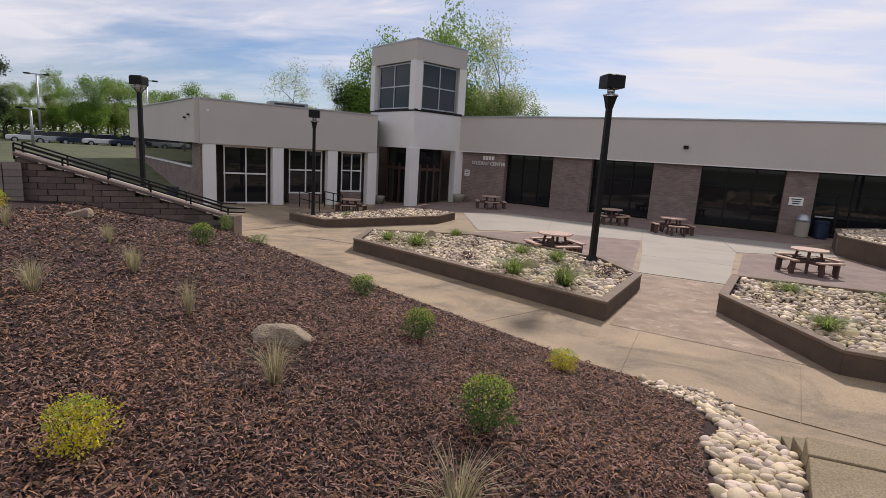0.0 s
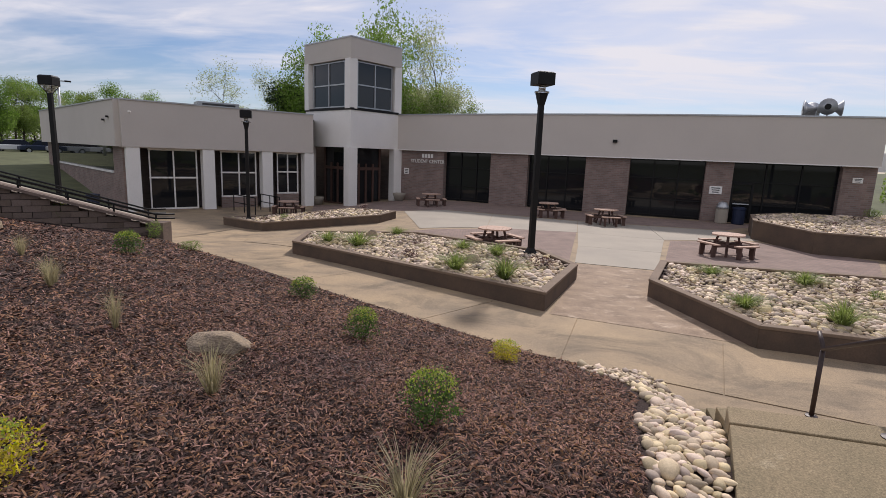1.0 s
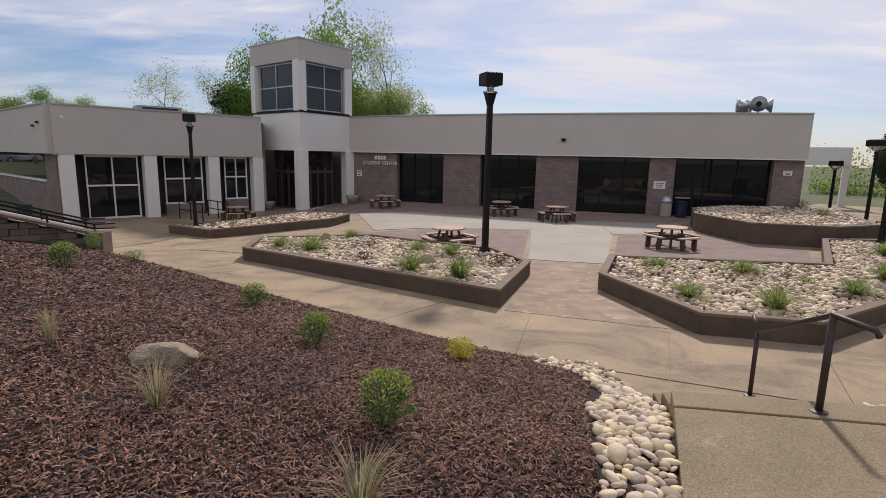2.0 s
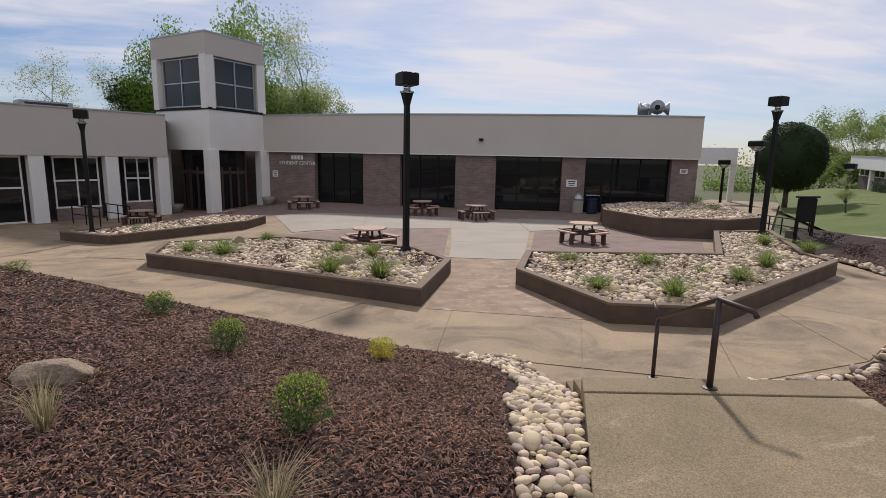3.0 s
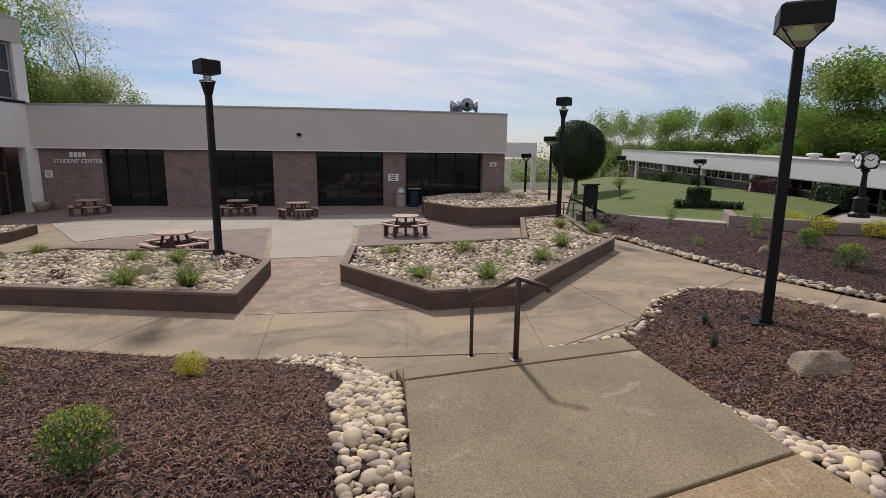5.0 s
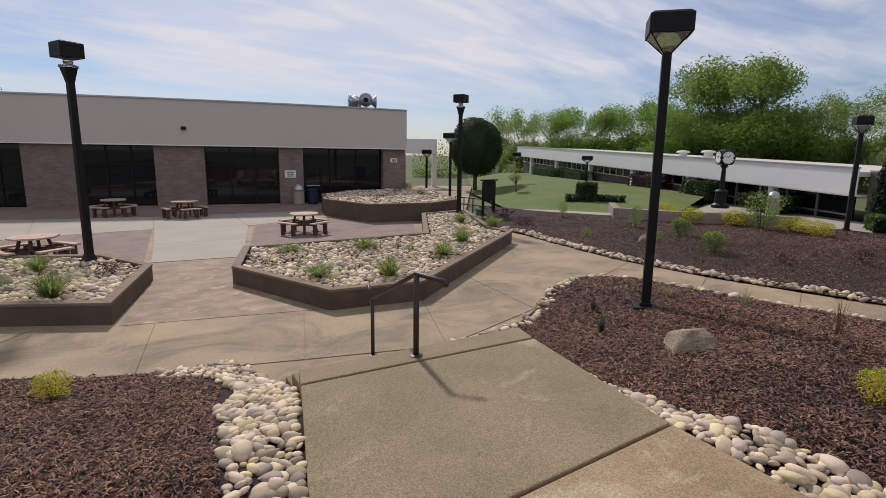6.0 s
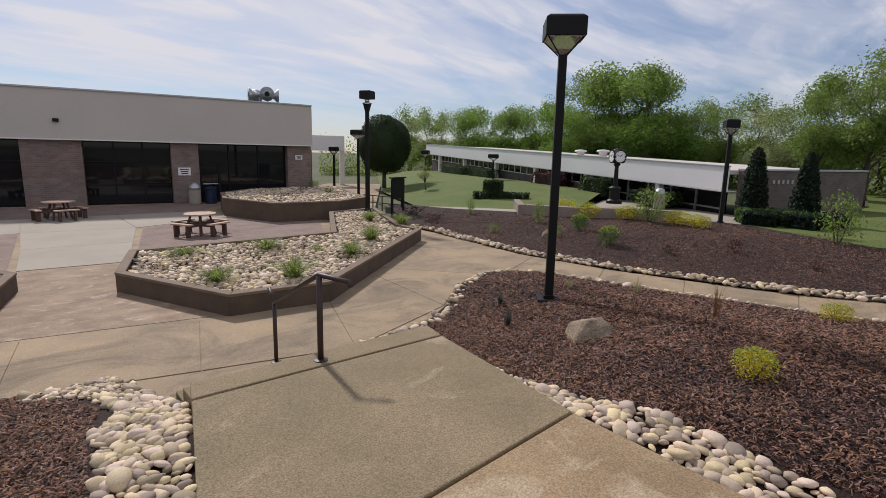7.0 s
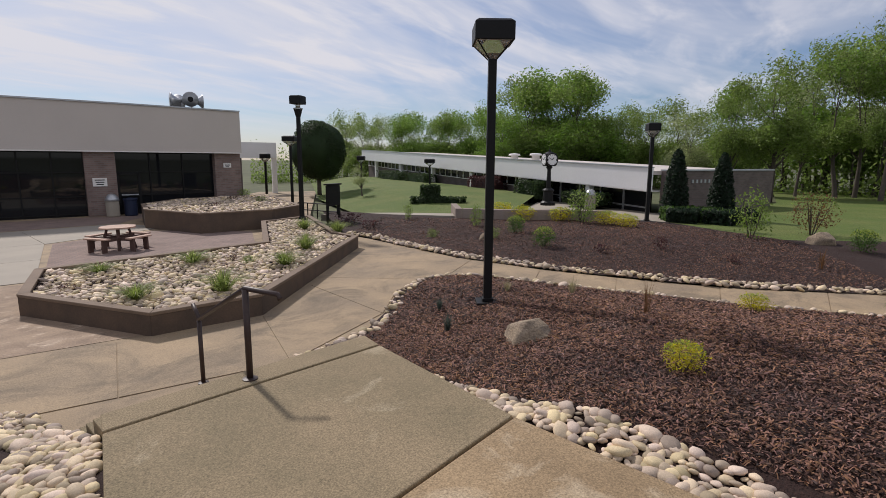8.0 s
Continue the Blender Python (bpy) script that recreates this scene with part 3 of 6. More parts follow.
tp = [TC, TR, TB, TL]
part("fascia", Mesh().prism(ring(tp, 1.03), FASCIA - 0.03, ROOF + 0.02), WHITE, tower, "pale fascia over the entrance")
part("base_edge", Mesh().prism(ring(tp, 1.05), ROOF + 0.02, ROOF + 0.16), METAL_BLACK, tower)
part("parapet", Mesh().prism(ring(tp, 1.05), 8.75, 10.0), STUCCO, tower, "off-white parapet")
part("parapet_edge", Mesh().prism(ring(tp, 1.065), 10.0, 10.08), METAL_GREY, tower)
part("core", Mesh().prism(ring(tp, 0.86), ROOF + 0.1, 8.8), GLASS_GREY, tower, "dark grey glass")
for c in tp:
    cc = sum(tp, Vector((0, 0))) / 4
    d = cc + (c - cc) * 0.93
    part("corner_post", Mesh().prism([tuple(d + Vector(o) * 0.42) for o in ((0, -1), (1, 0), (0, 1), (-1, 0))], ROOF + 0.1, 8.76), WHITE, tower, bevel=0.02)
    e = cc + (c - cc) * 0.95
    if c != TB:
        part("pillar", Mesh().prism([tuple(e + Vector(o) * 0.46) for o in ((0, -1), (1, 0), (0, 1), (-1, 0))], BASE, FASCIA), WHITE, tower, "off-white entrance pillar", bevel=0.02)
for a, b in ((TL, TC), (TC, TR)):
    cc = sum(tp, Vector((0, 0))) / 4
    a2, b2 = cc + (a - cc) * 0.93, cc + (b - cc) * 0.93
    p, q = a2.lerp(b2, 0.12), a2.lerp(b2, 0.88)
    w = part("window", slab_between(p, q, -0.02, 0.02, ROOF + 0.2, 8.7), GLASS_GREY, tower, "four-pane tower window")
    fr = Mesh()
    e = (q - p).normalized() * 0.04
    for c in (p, p.lerp(q, 0.5), q):
        slab_between(c - e, c + e, -0.08, 0.05, ROOF + 0.2, 8.7, fr)
    for z in (ROOF + 0.25, 7.25, 8.66):
        slab_between(p, q, -0.075, 0.045, z - 0.04, z + 0.04, fr)
    part("window_frame", fr, METAL_GREY, w, "grey metal bars")
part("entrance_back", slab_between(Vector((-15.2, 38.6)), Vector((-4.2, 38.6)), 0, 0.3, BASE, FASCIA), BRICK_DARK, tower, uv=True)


# ---------------------------------------------------------------- planters
def planter(name, poly, height, label, zbase=-0.15):
    """Low walls round a bed: a ring of wall, its coping and the soil in it."""
    t = tagged(thing(name), label, "planter")
    cen = sum((Vector(p) for p in poly), Vector((0, 0))) / len(poly)
    n = len(poly)
    area = sum(poly[i][0] * poly[(i + 1) % n][1] - poly[(i + 1) % n][0] * poly[i][1] for i in range(n))
    if area < 0:
        poly = poly[::-1]

    def inset(d):
        out = []
        for i in range(n):
            a, b, c = Vector(poly[i - 1]), Vector(poly[i]), Vector(poly[(i + 1) % n])
            n1 = Vector((-(b - a).y, (b - a).x)).normalized()
            n2 = Vector((-(c - b).y, (c - b).x)).normalized()
            m_ = (n1 + n2) / max(0.35, 1 + n1.dot(n2))
            out.append(b + m_ * d)
        return out
    inner = inset(0.17)
    lo = [plaza_z(*p) for p in poly]
    def zt(x, y):
        return plaza_z(x, y) + height
    for i in range(n):
        j = (i + 1) % n
        m = Mesh().prism([tuple(poly[i]), tuple(poly[j]), tuple(inner[j]), tuple(inner[i])], min(lo) + zbase, lambda x, y: zt(x, y) - 0.06)
        part("wall", m, PLANTER, t, bevel=0.01)
        o1, o2 = inset(-0.012), inset(0.182)
        m = Mesh().prism([tuple(o1[i]), tuple(o1[j]), tuple(o2[j]), tuple(o2[i])], lambda x, y: zt(x, y) - 0.06, zt)
        part("coping", m, COPING, t, bevel=0.012)
    part("soil", sheet([tuple(p) for p in inset(0.15)], 0.6, lambda x, y: zt(x, y) - 0.1), MULCH_SHADED, t)
    return t, [tuple(p) for p in inset(0.26)], zt


P1 = [(-5.62, 14.6), (1.22, 10.05), (2.42, 13.15), (1.75, 15.05), (-2.2, 17.5), (-6.2, 17.7)]
P2 = [(3.78, 11.75), (4.6, 8.55), (6.45, 8.1), (13.2, 12.0), (13.4, 13.2), (16.6, 18.2), (13.9, 18.1), (10.5, 13.45), (4.85, 14.2)]
P3 = [(11.45, 22.6), (11.9, 19.2), (14.7, 18.4), (16.9, 19.2), (20.8, 26.6), (15.4, 27.2), (12.7, 25.4)]
P0 = [(-12.4, 23.9), (-9.7, 22.1), (-4.7, 23.4), (-4.2, 25.0), (-7.2, 28.0), (-9.6, 26.0)]
pl1, in1, z1 = planter("planter", P1, 0.40, "low dark brown planter filled with river stones")
pl2, in2, z2 = planter("planter", P2, 0.42, "angular dark brown planter filled with river stones")
pl3, in3, z3 = planter("planter", P3, 0.82, "taller dark brown planter near the brick wall")
pl0, in0, z0_ = planter("planter", P0, 0.38, "low planter before the entrance columns")


# ---------------------------------------------------------------- street lamps
def post_lamp(at, top, label, turn=20.0):
    """A square pole with a base plate, a flared collar, a clear lens and a dark square hood."""
    t = thing("street_lamp", at, turn, label, "lamp", "plaza lamps")
    h = top - at[2]
    part("base_plate", Mesh().box((0, 0, 0.02), (0.34, 0.34, 0.04)).frustum((0, 0), (0.26, 0.26), (0.17, 0.17), 0.04, 0.16), METAL_BLACK, t, bevel=0.008)
    part("pole", Mesh().frustum((0, 0), (0.16, 0.16), (0.14, 0.14), 0.1, h - 0.85), METAL_BLACK, t, bevel=0.012)
    part("collar", Mesh().frustum((0, 0), (0.14, 0.14), (0.27, 0.27), h - 0.85, h - 0.52), METAL_BLACK, t, bevel=0.008)
    part("lens", Mesh().lathe((0, 0, h - 0.52), [(0.2, 0), (0.2, 0.04), (0.1, 0.06), (0.1, 0.2), (0.16, 0.24)], 12), LENS, t, "clear lamp lens", smooth=True)
    part("hood", Mesh().box((0, 0, h - 0.16), (0.5, 0.5, 0.32)).box((0, 0, h + 0.005), (0.44, 0.44, 0.03)), METAL_BLACK, t, "black square lamp hood", bevel=0.01)
    return t


def hood_lamp(at, top, label, turn=20.0, size=0.66):
    """A square pole with four thin arms under a large shoebox hood."""
    t = thing("street_lamp", at, turn, label, "lamp", "plaza lamps")
    h = top - at[2]
    s = size
    part("base_plate", Mesh().box((0, 0, 0.03), (0.42, 0.42, 0.06)).box((0, 0, 0.09), (0.2, 0.2, 0.06)), METAL_BLACK, t, bevel=0.008)
    part("pole", Mesh().frustum((0, 0), (0.15, 0.15), (0.14, 0.14), 0.05, h - 0.58), METAL_BLACK, t, bevel=0.012)
    for i, j in ((-1, -1), (1, -1), (1, 1), (-1, 1)):
        part("arm", Mesh().tube([(i * 0.05, j * 0.05, h - 0.60), (i * s * 0.44, j * s * 0.44, h - 0.32)], 0.012, 6), METAL_BLACK, t)
    part("lens", Mesh().frustum((0, 0), (0.10, 0.10), (s * 0.86, s * 0.86), h - 0.58, h - 0.33), LENS, t, "clear tapered lens")
    part("reflector", Mesh().box((0, 0, h - 0.315), (s * 0.9, s * 0.9, 0.02)), WHITE, t, "pale reflector plate")
    m = Mesh().frustum((0, 0), (s, s), (s, s), h - 0.32, h - 0.03).frustum((0, 0), (s, s), (s * 0.8, s * 0.8), h - 0.03, h + 0.02)
    part("hood", m, METAL_BLACK, t, "large black shoebox hood", bevel=0.012)
    return t


LENS = glass("lamp_lens", (0.85, 0.86, 0.85), 0.1)
LENS.node_tree.nodes["Principled BSDF"].inputs["Transmission Weight"].default_value = 0.9
post_lamp((1.36, 14.65, z1(1.36, 14.65) - 0.06), 5.3, "black square lamp post standing in the stone planter")
post_lamp((-11.0, 23.6, z0_(-11.0, 23.6) - 0.06), 4.65, "black lamp post in the planter before the entrance")
post_lamp((15.45, 17.4, z2(15.45, 17.4) - 0.06), 5.5, "black lamp post at the tip of the angular planter")
hood_lamp((8.6, 4.42, mulch_r(8.6, 4.42) - 0.02), 5.22, "tall black lamp post with a shoebox hood in the mulch", 36)
hood_lamp((-15.45, 17.8, 0.3), 5.2, "black lamp post with a shoebox hood by the ramp", 10, 0.48)
hood_lamp((24.4, 5.3, 0.3), 4.55, "black lamp post with a shoebox hood near the forecourt", 30, 0.52)
hood_lamp((22.6, 26.6, 0.0), 4.35, "black lamp post beside the walk to the annex", 30, 0.8)
hood_lamp((38.75, 27.4, 0.7), 3.0, "small black lamp post on the lawn", 30, 0.9)
hood_lamp((25.2, 32.6, 0.0), 3.3, "small black lamp post by the annex", 30, 0.6)
hood_lamp((32.0, 29.4, 0.3), 3.2, "small black lamp post behind the round tree", 30, 0.6)


# ---------------------------------------------------------------- picnic tables
def picnic_table(at, turn, label):
    t = thing("picnic_table", at, turn, label, "picnic table", "picnic tables on the plaza")
    # top of boards
    w = 0.19
    for i in range(-4, 4):
        a, b = i * w + 0.006 - 0.0, (i + 1) * w - 0.006
        def half(x):
            x = abs(x)
            return 0.684 if x < 0.283 else max(0.05, 0.684 - (x - 0.283))
        part("board", Mesh().prism([(a, -half(a)), (b, -half(b)), (b, half(b)), (a, half(a))], 0.71, 0.755), WOOD_TOP, t)
    for k in range(4):
        m = Matrix.Rotation(k * math.pi / 2, 4, "Z")
        part("bench", Mesh().box((0, 1.08, 0.44), (1.15, 0.27, 0.05), m), WOOD_TOP, t, bevel=0.008)
        for s in (-1, 1):
            part("leg", Mesh().box((0.36 * s, 1.08, 0.21), (0.09, 0.2, 0.42), m), WOOD_DARK, t)
    for k in range(2):
        m = Matrix.Rotation(k * math.pi / 2, 4, "Z")
        for s in (-1, 1):
            part("beam", Mesh().box((0.36 * s, 0, 0.38), (0.06, 2.3, 0.09), m), WOOD_DARK, t)
    for i, j in ((-1, -1), (1, -1), (1, 1), (-1, 1)):
        part("leg", Mesh().tube([(i * 0.46, j * 0.46, 0.0), (i * 0.28, j * 0.28, 0.72)], 0.06, 4), WOOD_DARK, t)
    t.scale = (0.74, 0.74, 0.98)
    return t


for i, (x, y, a) in enumerate([(8.35, 18.0, 20), (5.95, 25.3, 5), (3.5, 27.6, 40), (-3.05, 31.2, 12), (0.38, 16.75, 30), (-11.05, 29.0, 10)]):
    picnic_table((x, y, plaza_z(x, y) + 0.012), a, ("octagonal reddish wooden picnic table on the brick paving", "octagonal wooden picnic table near the brick wall", "octagonal weathered picnic table near the dark windows", "octagonal picnic table near the entrance", "octagonal reddish picnic table behind the planter", "low wooden table before the entrance columns")[i])

# ---------------------------------------------------------------- stair handrail
rail = tagged(thing("handrail"), "dark brown metal handrail beside the steps", "handrail")
q1, q2 = Vector((3.42, 4.2)), Vector((4.06, 6.16))
RAIL = material("rail_paint", (0.05, 0.03, 0.025), rough=0.5, var=0.2, scale=6, fine=40, bump=0.05)
part("post", Mesh().tube([(q1.x, q1.y, 0.77), (q1.x, q1.y, 1.70)], 0.032, 10), RAIL, rail, smooth=True)
part("post", Mesh().tube([(q2.x, q2.y, -0.02), (q2.x, q2.y, 0.86)], 0.028, 10), RAIL, rail, smooth=True)
part("foot_plate", Mesh().lathe((q1.x, q1.y, 0.782), [(0.075, 0), (0.075, 0.012), (0.04, 0.02)], 12), RAIL, rail)
part("foot_plate", Mesh().lathe((q2.x, q2.y, 0.0), [(0.07, 0), (0.07, 0.012), (0.04, 0.02)], 12), RAIL, rail)
ea = q1 + U * 0.30 + V * 0.2
part("rail", Mesh().tube([(ea.x, ea.y, 1.62), (ea.x - U.x * 0.05, ea.y - U.y * 0.05, 1.66), (q1.x, q1.y, 1.71), (q2.x, q2.y, 0.88), (q2.x - U.x * 0.03, q2.y - U.y * 0.03, 0.93), (q2.x - U.x * 0.16, q2.y - U.y * 0.16, 1.05)], 0.027, 10), RAIL, rail, smooth=True)


# ---------------------------------------------------------------- rocks and river stones
def stone_mesh(name, seed, squash=0.6, sub=2, rough=0.16, mat=None):
    bm = bmesh.new()
    bmesh.ops.create_icosphere(bm, subdivisions=sub, radius=0.5)
    rnd = random.Random(seed)
    off = Vector((rnd.uniform(0, 50), rnd.uniform(0, 50), 0))
    sx, sy = rnd.uniform(0.8, 1.2), rnd.uniform(0.65, 0.9)
    for v in bm.verts:
        k = 1 + rough * noise.noise(v.co * 2.2 + off) + rough * 0.4 * noise.noise(v.co * 5 + off)
        v.co = Vector((v.co.x * sx, v.co.y * sy, v.co.z * squash)) * k
    for f in bm.faces:
        f.smooth = True
    me = bpy.data.meshes.new(name)
    bm.to_mesh(me)
    bm.free()
    me.materials.append(mat or STONE)
    return me


def rock_mesh(seed):
    """A boulder: a ball cut by random planes, then roughened."""
    bm = bmesh.new()
    bmesh.ops.create_icosphere(bm, subdivisions=4, radius=0.5)
    rnd = random.Random(seed)
    cuts = [(Vector((rnd.gauss(0, 1), rnd.gauss(0, 1), rnd.gauss(0.3, 0.8))).normalized(), rnd.uniform(0.27, 0.42)) for _ in range(13)]
    off = Vector((seed, seed * 2.0, 0))
    for v in bm.verts:
        p = v.co.copy()
        for n_, d_ in cuts:
            k = p.dot(n_) - d_
            if k > 0:
                p -= n_ * k * 0.93
        v.co = p * (1 + 0.06 * noise.noise(p * 5 + off) + 0.03 * noise.noise(p * 13 + off)) * 1.25
    for f in bm.faces:
        f.smooth = True
    me = bpy.data.meshes.new("boulder")
    bm.to_mesh(me)
    bm.free()
    me.materials.append(ROCK)
    return me


def boulder(x, y, w, h, z, seed, label, turn=0.0):
    me = rock_mesh(seed)
    ob = tagged(new("boulder", me), label, "boulder")
    ob.matrix_basis = pose(x, y, z + h * 0.02, 0, 0, turn) @ Matrix.Diagonal((w * 0.88, w * 0.75, h * 1.15, 1))


for i, (x, y, w, h) in enumerate([(-2.88, 4.95, 0.74, 0.27), (-11.76, 11.21, 0.75, 0.36)]):
    boulder(x, y, w, h, mulch_l(x, y), 3 + i, "flat tan boulder half sunk in the mulch")
boulder(6.80, 2.78, 0.92, 0.40, mulch_r(6.8, 2.8), 11, "tan angular boulder half sunk in the mulch")
for x, y, w, h in ((21.26, -0.88, 0.9, 0.55), (16.56, 8.97, 0.5, 0.34)):
    boulder(x, y, w, h, mulch_far(x, y), 17, "grey boulder at the back of the mulch bed")
for x, y, w, h in ((-3.62, 16.43, 0.5, 0.45), (-0.31, 12.95, 0.66, 0.42)):
    boulder(x, y, w, h, z1(x, y) - 0.1, 23, "tan boulder among the river stones")

PEBBLES = [stone_mesh("stone", 100 + i, 0.40 + 0.06 * (i % 4), 1 if i < 3 else 2, 0.2) for i in range(7)]


def pick(poly, n, seed, gap):
    """n plan points in a polygon, kept gap metres apart as far as they fit."""
    rnd = random.Random(seed)
    xs, ys = [p[0] for p in poly], [p[1] for p in poly]
    cells, out = {}, []
    for _ in range(n * 12):
        x, y = rnd.uniform(min(xs), max(xs)), rnd.uniform(min(ys), max(ys))
        if not inside(x, y, poly):
            continue
        c = (int(x // gap), int(y // gap))
        if any((x - a) ** 2 + (y - b) ** 2 < gap * gap for i in (-1, 0, 1) for j in (-1, 0, 1) for a, b in cells.get((c[0] + i, c[1] + j), ())):
            continue
        cells.setdefault(c, []).append((x, y))
        out.append((x, y))
        if len(out) >= n:
            break
    return out


def stones(parent, poly, zf, size, gap, seed, near=None, limit=300, n=4000):
    """River stones over a bed: the nearest as pieces of their own, the rest joined."""
    rnd = random.Random(seed)
    pts = pick(poly, n, seed, gap)
    if near:
        pts.sort(key=lambda p: (p[0] - near[0]) ** 2 + (p[1] - near[1]) ** 2)
    rest = Mesh()
    low = [([tuple(v.co) for v in me.vertices], [tuple(p.vertices) for p in me.polygons]) for me in PEBBLES[:3]]
    for i, (x, y) in enumerate(pts):
        s = size * rnd.uniform(0.55, 1.35) * (1.45 if rnd.random() < 0.10 else 1)
        m = pose(x, y, zf(x, y) + s * 0.10 + rnd.uniform(-0.012, 0.012), rnd.uniform(-30, 30), rnd.uniform(-30, 30), rnd.uniform(0, 360)) @ Matrix.Diagonal((s, s, s, 1))
        if i < limit:
            ob = new("stone", PEBBLES[3 + rnd.randrange(4)])
            ob.parent, ob.matrix_basis = parent, m
        else:
            vs, fs = low[rnd.randrange(3)]
            rest.add([m @ Vector(v) for v in vs], fs)
    if rest.v:
        tagged(part("stone_fill", rest, STONE, parent, smooth=True), "river stones in tan, grey and cream", "", "", "stuff")


# ---------------------------------------------------------------- plants
def leaf_cloud(seed, n, radius, height, size, shell=0.55, gaps=0.35, base=0.0):
    """Many small leaves through a rounded crown with an uneven outline; unit-free, in metres."""
    rnd = random.Random(seed)
    m = Mesh()
    off = Vector((seed * 3.7, seed * 1.3, 0))
    k = 0
    while k < n:
        d = Vector((rnd.gauss(0, 1), rnd.gauss(0, 1), rnd.gauss(0, 1))).normalized()
        lump = 1 + gaps * (noise.noise(d * 1.7 + off) + 0.6 * noise.noise(d * 4.0 + off))
        r = (shell + (1 - shell) * rnd.random() ** 0.6) * lump
        if noise.noise(d * 3.1 + off * 2) < -0.32 and rnd.random() < 0.8:
            continue
        p = Vector((d.x * r * radius, d.y * r * radius, base + height / 2 + d.z * r * height / 2))
        if p.z < 0:
            continue
        leaf(m, p, d, size * rnd.uniform(0.6, 1.4), rnd)
        k += 1
    return m


def leaf(m, p, d, s, rnd):
    a = Vector((rnd.gauss(0, 1), rnd.gauss(0, 1), rnd.gauss(0, 1))).normalized()
    b = a.cross(d + Vector((rnd.uniform(-1, 1), rnd.uniform(-1, 1), rnd.uniform(-1, 1))) * 0.8)
    b = b.normalized() if b.length > 1e-4 else a.orthogonal().normalized()
    m.add([p - a * s * 0.5, p + b * s * 0.28, p + a * s * 0.5 + Vector((0, 0, s * 0.1)), p - b * s * 0.28], [(0, 1, 2, 3)])


def tree_leaf(m, p, s, rnd):
    """One pointed leaf of a far tree, turned at random."""
    a = Vector((rnd.gauss(0, 1), rnd.gauss(0, 1), rnd.gauss(0, 0.7))).normalized()
    b = a.cross(Vector((rnd.gauss(0, 1), rnd.gauss(0, 1), rnd.gauss(0, 1)))).normalized()
    m.add([p - a * s * 0.5, p + b * s * 0.42, p + a * s * 0.5], [(0, 1, 2)])


def bush_thing(key, mats, seed, name, label, n=420, size=0.085, height=1.0, gaps=0.35):
    """A shrub one metre across: stems, leaves, and lighter tips on top."""
    t = thing(name, (0, 0, -50), 0, label, "shrub", "")
    rnd = random.Random(seed)
    st = Mesh()
    for _ in range(7):
        a = rnd.uniform(0, 6.28)
        st.tube([(0.04 * math.cos(a), 0.04 * math.sin(a), -0.04), (0.2 * math.cos(a), 0.2 * math.sin(a), 0.4 * height), (0.33 * math.cos(a), 0.33 * math.sin(a), 0.8 * height)], [0.014, 0.01, 0.004], 4)
    part("stem", st, BARK, t)
    part("foliage", leaf_cloud(seed, n, 0.5, height, size, 0.45, gaps), LEAF[mats[0]], t)
    if len(mats) > 1:
        m = Mesh()
        for _ in range(n // 3):
            a, r = rnd.uniform(0, 6.28), 0.47 * math.sqrt(rnd.random())
            z = height * (0.55 + 0.48 * math.sqrt(max(0, 1 - (r / 0.5) ** 2)))
            leaf(m, Vector((r * math.cos(a), r * math.sin(a), z * rnd.uniform(0.86, 1.03))), Vector((0, 0, 1)), size * rnd.uniform(0.6, 1.2), rnd)
        part("tip_foliage", m, LEAF[mats[1]], t, "yellow-green new tips")
    return t


def tuft_thing(seed, n, key, name, label, spread=0.5, wide=0.012):
    t = thing(name, (0, 0, -50), 0, label, "grass tuft", "")
    rnd = random.Random(seed)
    m = Mesh()
    for _ in range(n):
        a, lean, h = rnd.uniform(0, 6.28), rnd.random() * spread, rnd.uniform(0.55, 1.0)
        d = Vector((math.cos(a), math.sin(a), 0))
        s = Vector((-d.y, d.x, 0)) * wide
        b = d * rnd.uniform(0, 0.1)
        p1_ = b + d * lean * 0.35 + Vector((0, 0, h * 0.6))
        p2_ = b + d * lean + Vector((0, 0, h * (1 - 0.25 * lean)))
        m.add([b - s, b + s, p1_ + s * 0.8, p1_ - s * 0.8, p2_], [(0, 1, 2, 3), (3, 2, 4)])
    part("foliage", m, LEAF[key], t)
    return t


PLANTS = {
    "bush": [bush_thing("bush", ("bush", "lime"), s, "shrub", "small rounded green shrub with yellow tips", 1500, 0.06, 1.0, 0.6) for s in (1, 2, 3)],
    "yellow": [bush_thing("yellow", ("yellow", "lime"), s, "shrub", "small rounded yellow-leaved shrub", 1300, 0.06, 0.9, 0.6) for s in (4, 5)],
    "olive": [bush_thing("olive", ("olive",), s, "shrub", "loose olive green shrub", 800, 0.07, 1.1, 0.55) for s in (6, 7)],
    "maroon": [bush_thing("maroon", ("maroon",), 8, "shrub", "small maroon-leaved shrub", 220, 0.10, 0.8, 0.6)],
    "rust": [bush_thing("rust", ("rust", "olive"), 9, "shrub", "rusty orange twiggy shrub", 900, 0.05, 1.0, 0.5)],
    "tuft": [tuft_thing(s, 150, "tuft", "grass_tuft", "dry tan ornamental grass tuft", 0.9, 0.006) for s in (10, 11)],
    "spiky": [tuft_thing(s, 300, "blade", "grass_clump", "low spreading green grass clump", 1.15, 0.008) for s in (14, 15)],
    "twig": [tuft_thing(12, 40, "rust", "twiggy_shrub", "bare twiggy shrub", 0.4, 0.007)],
    "blue": [tuft_thing(13, 130, "blue", "grass_tuft", "blue-green grass tuft", 0.5)],
}
_count = [0]


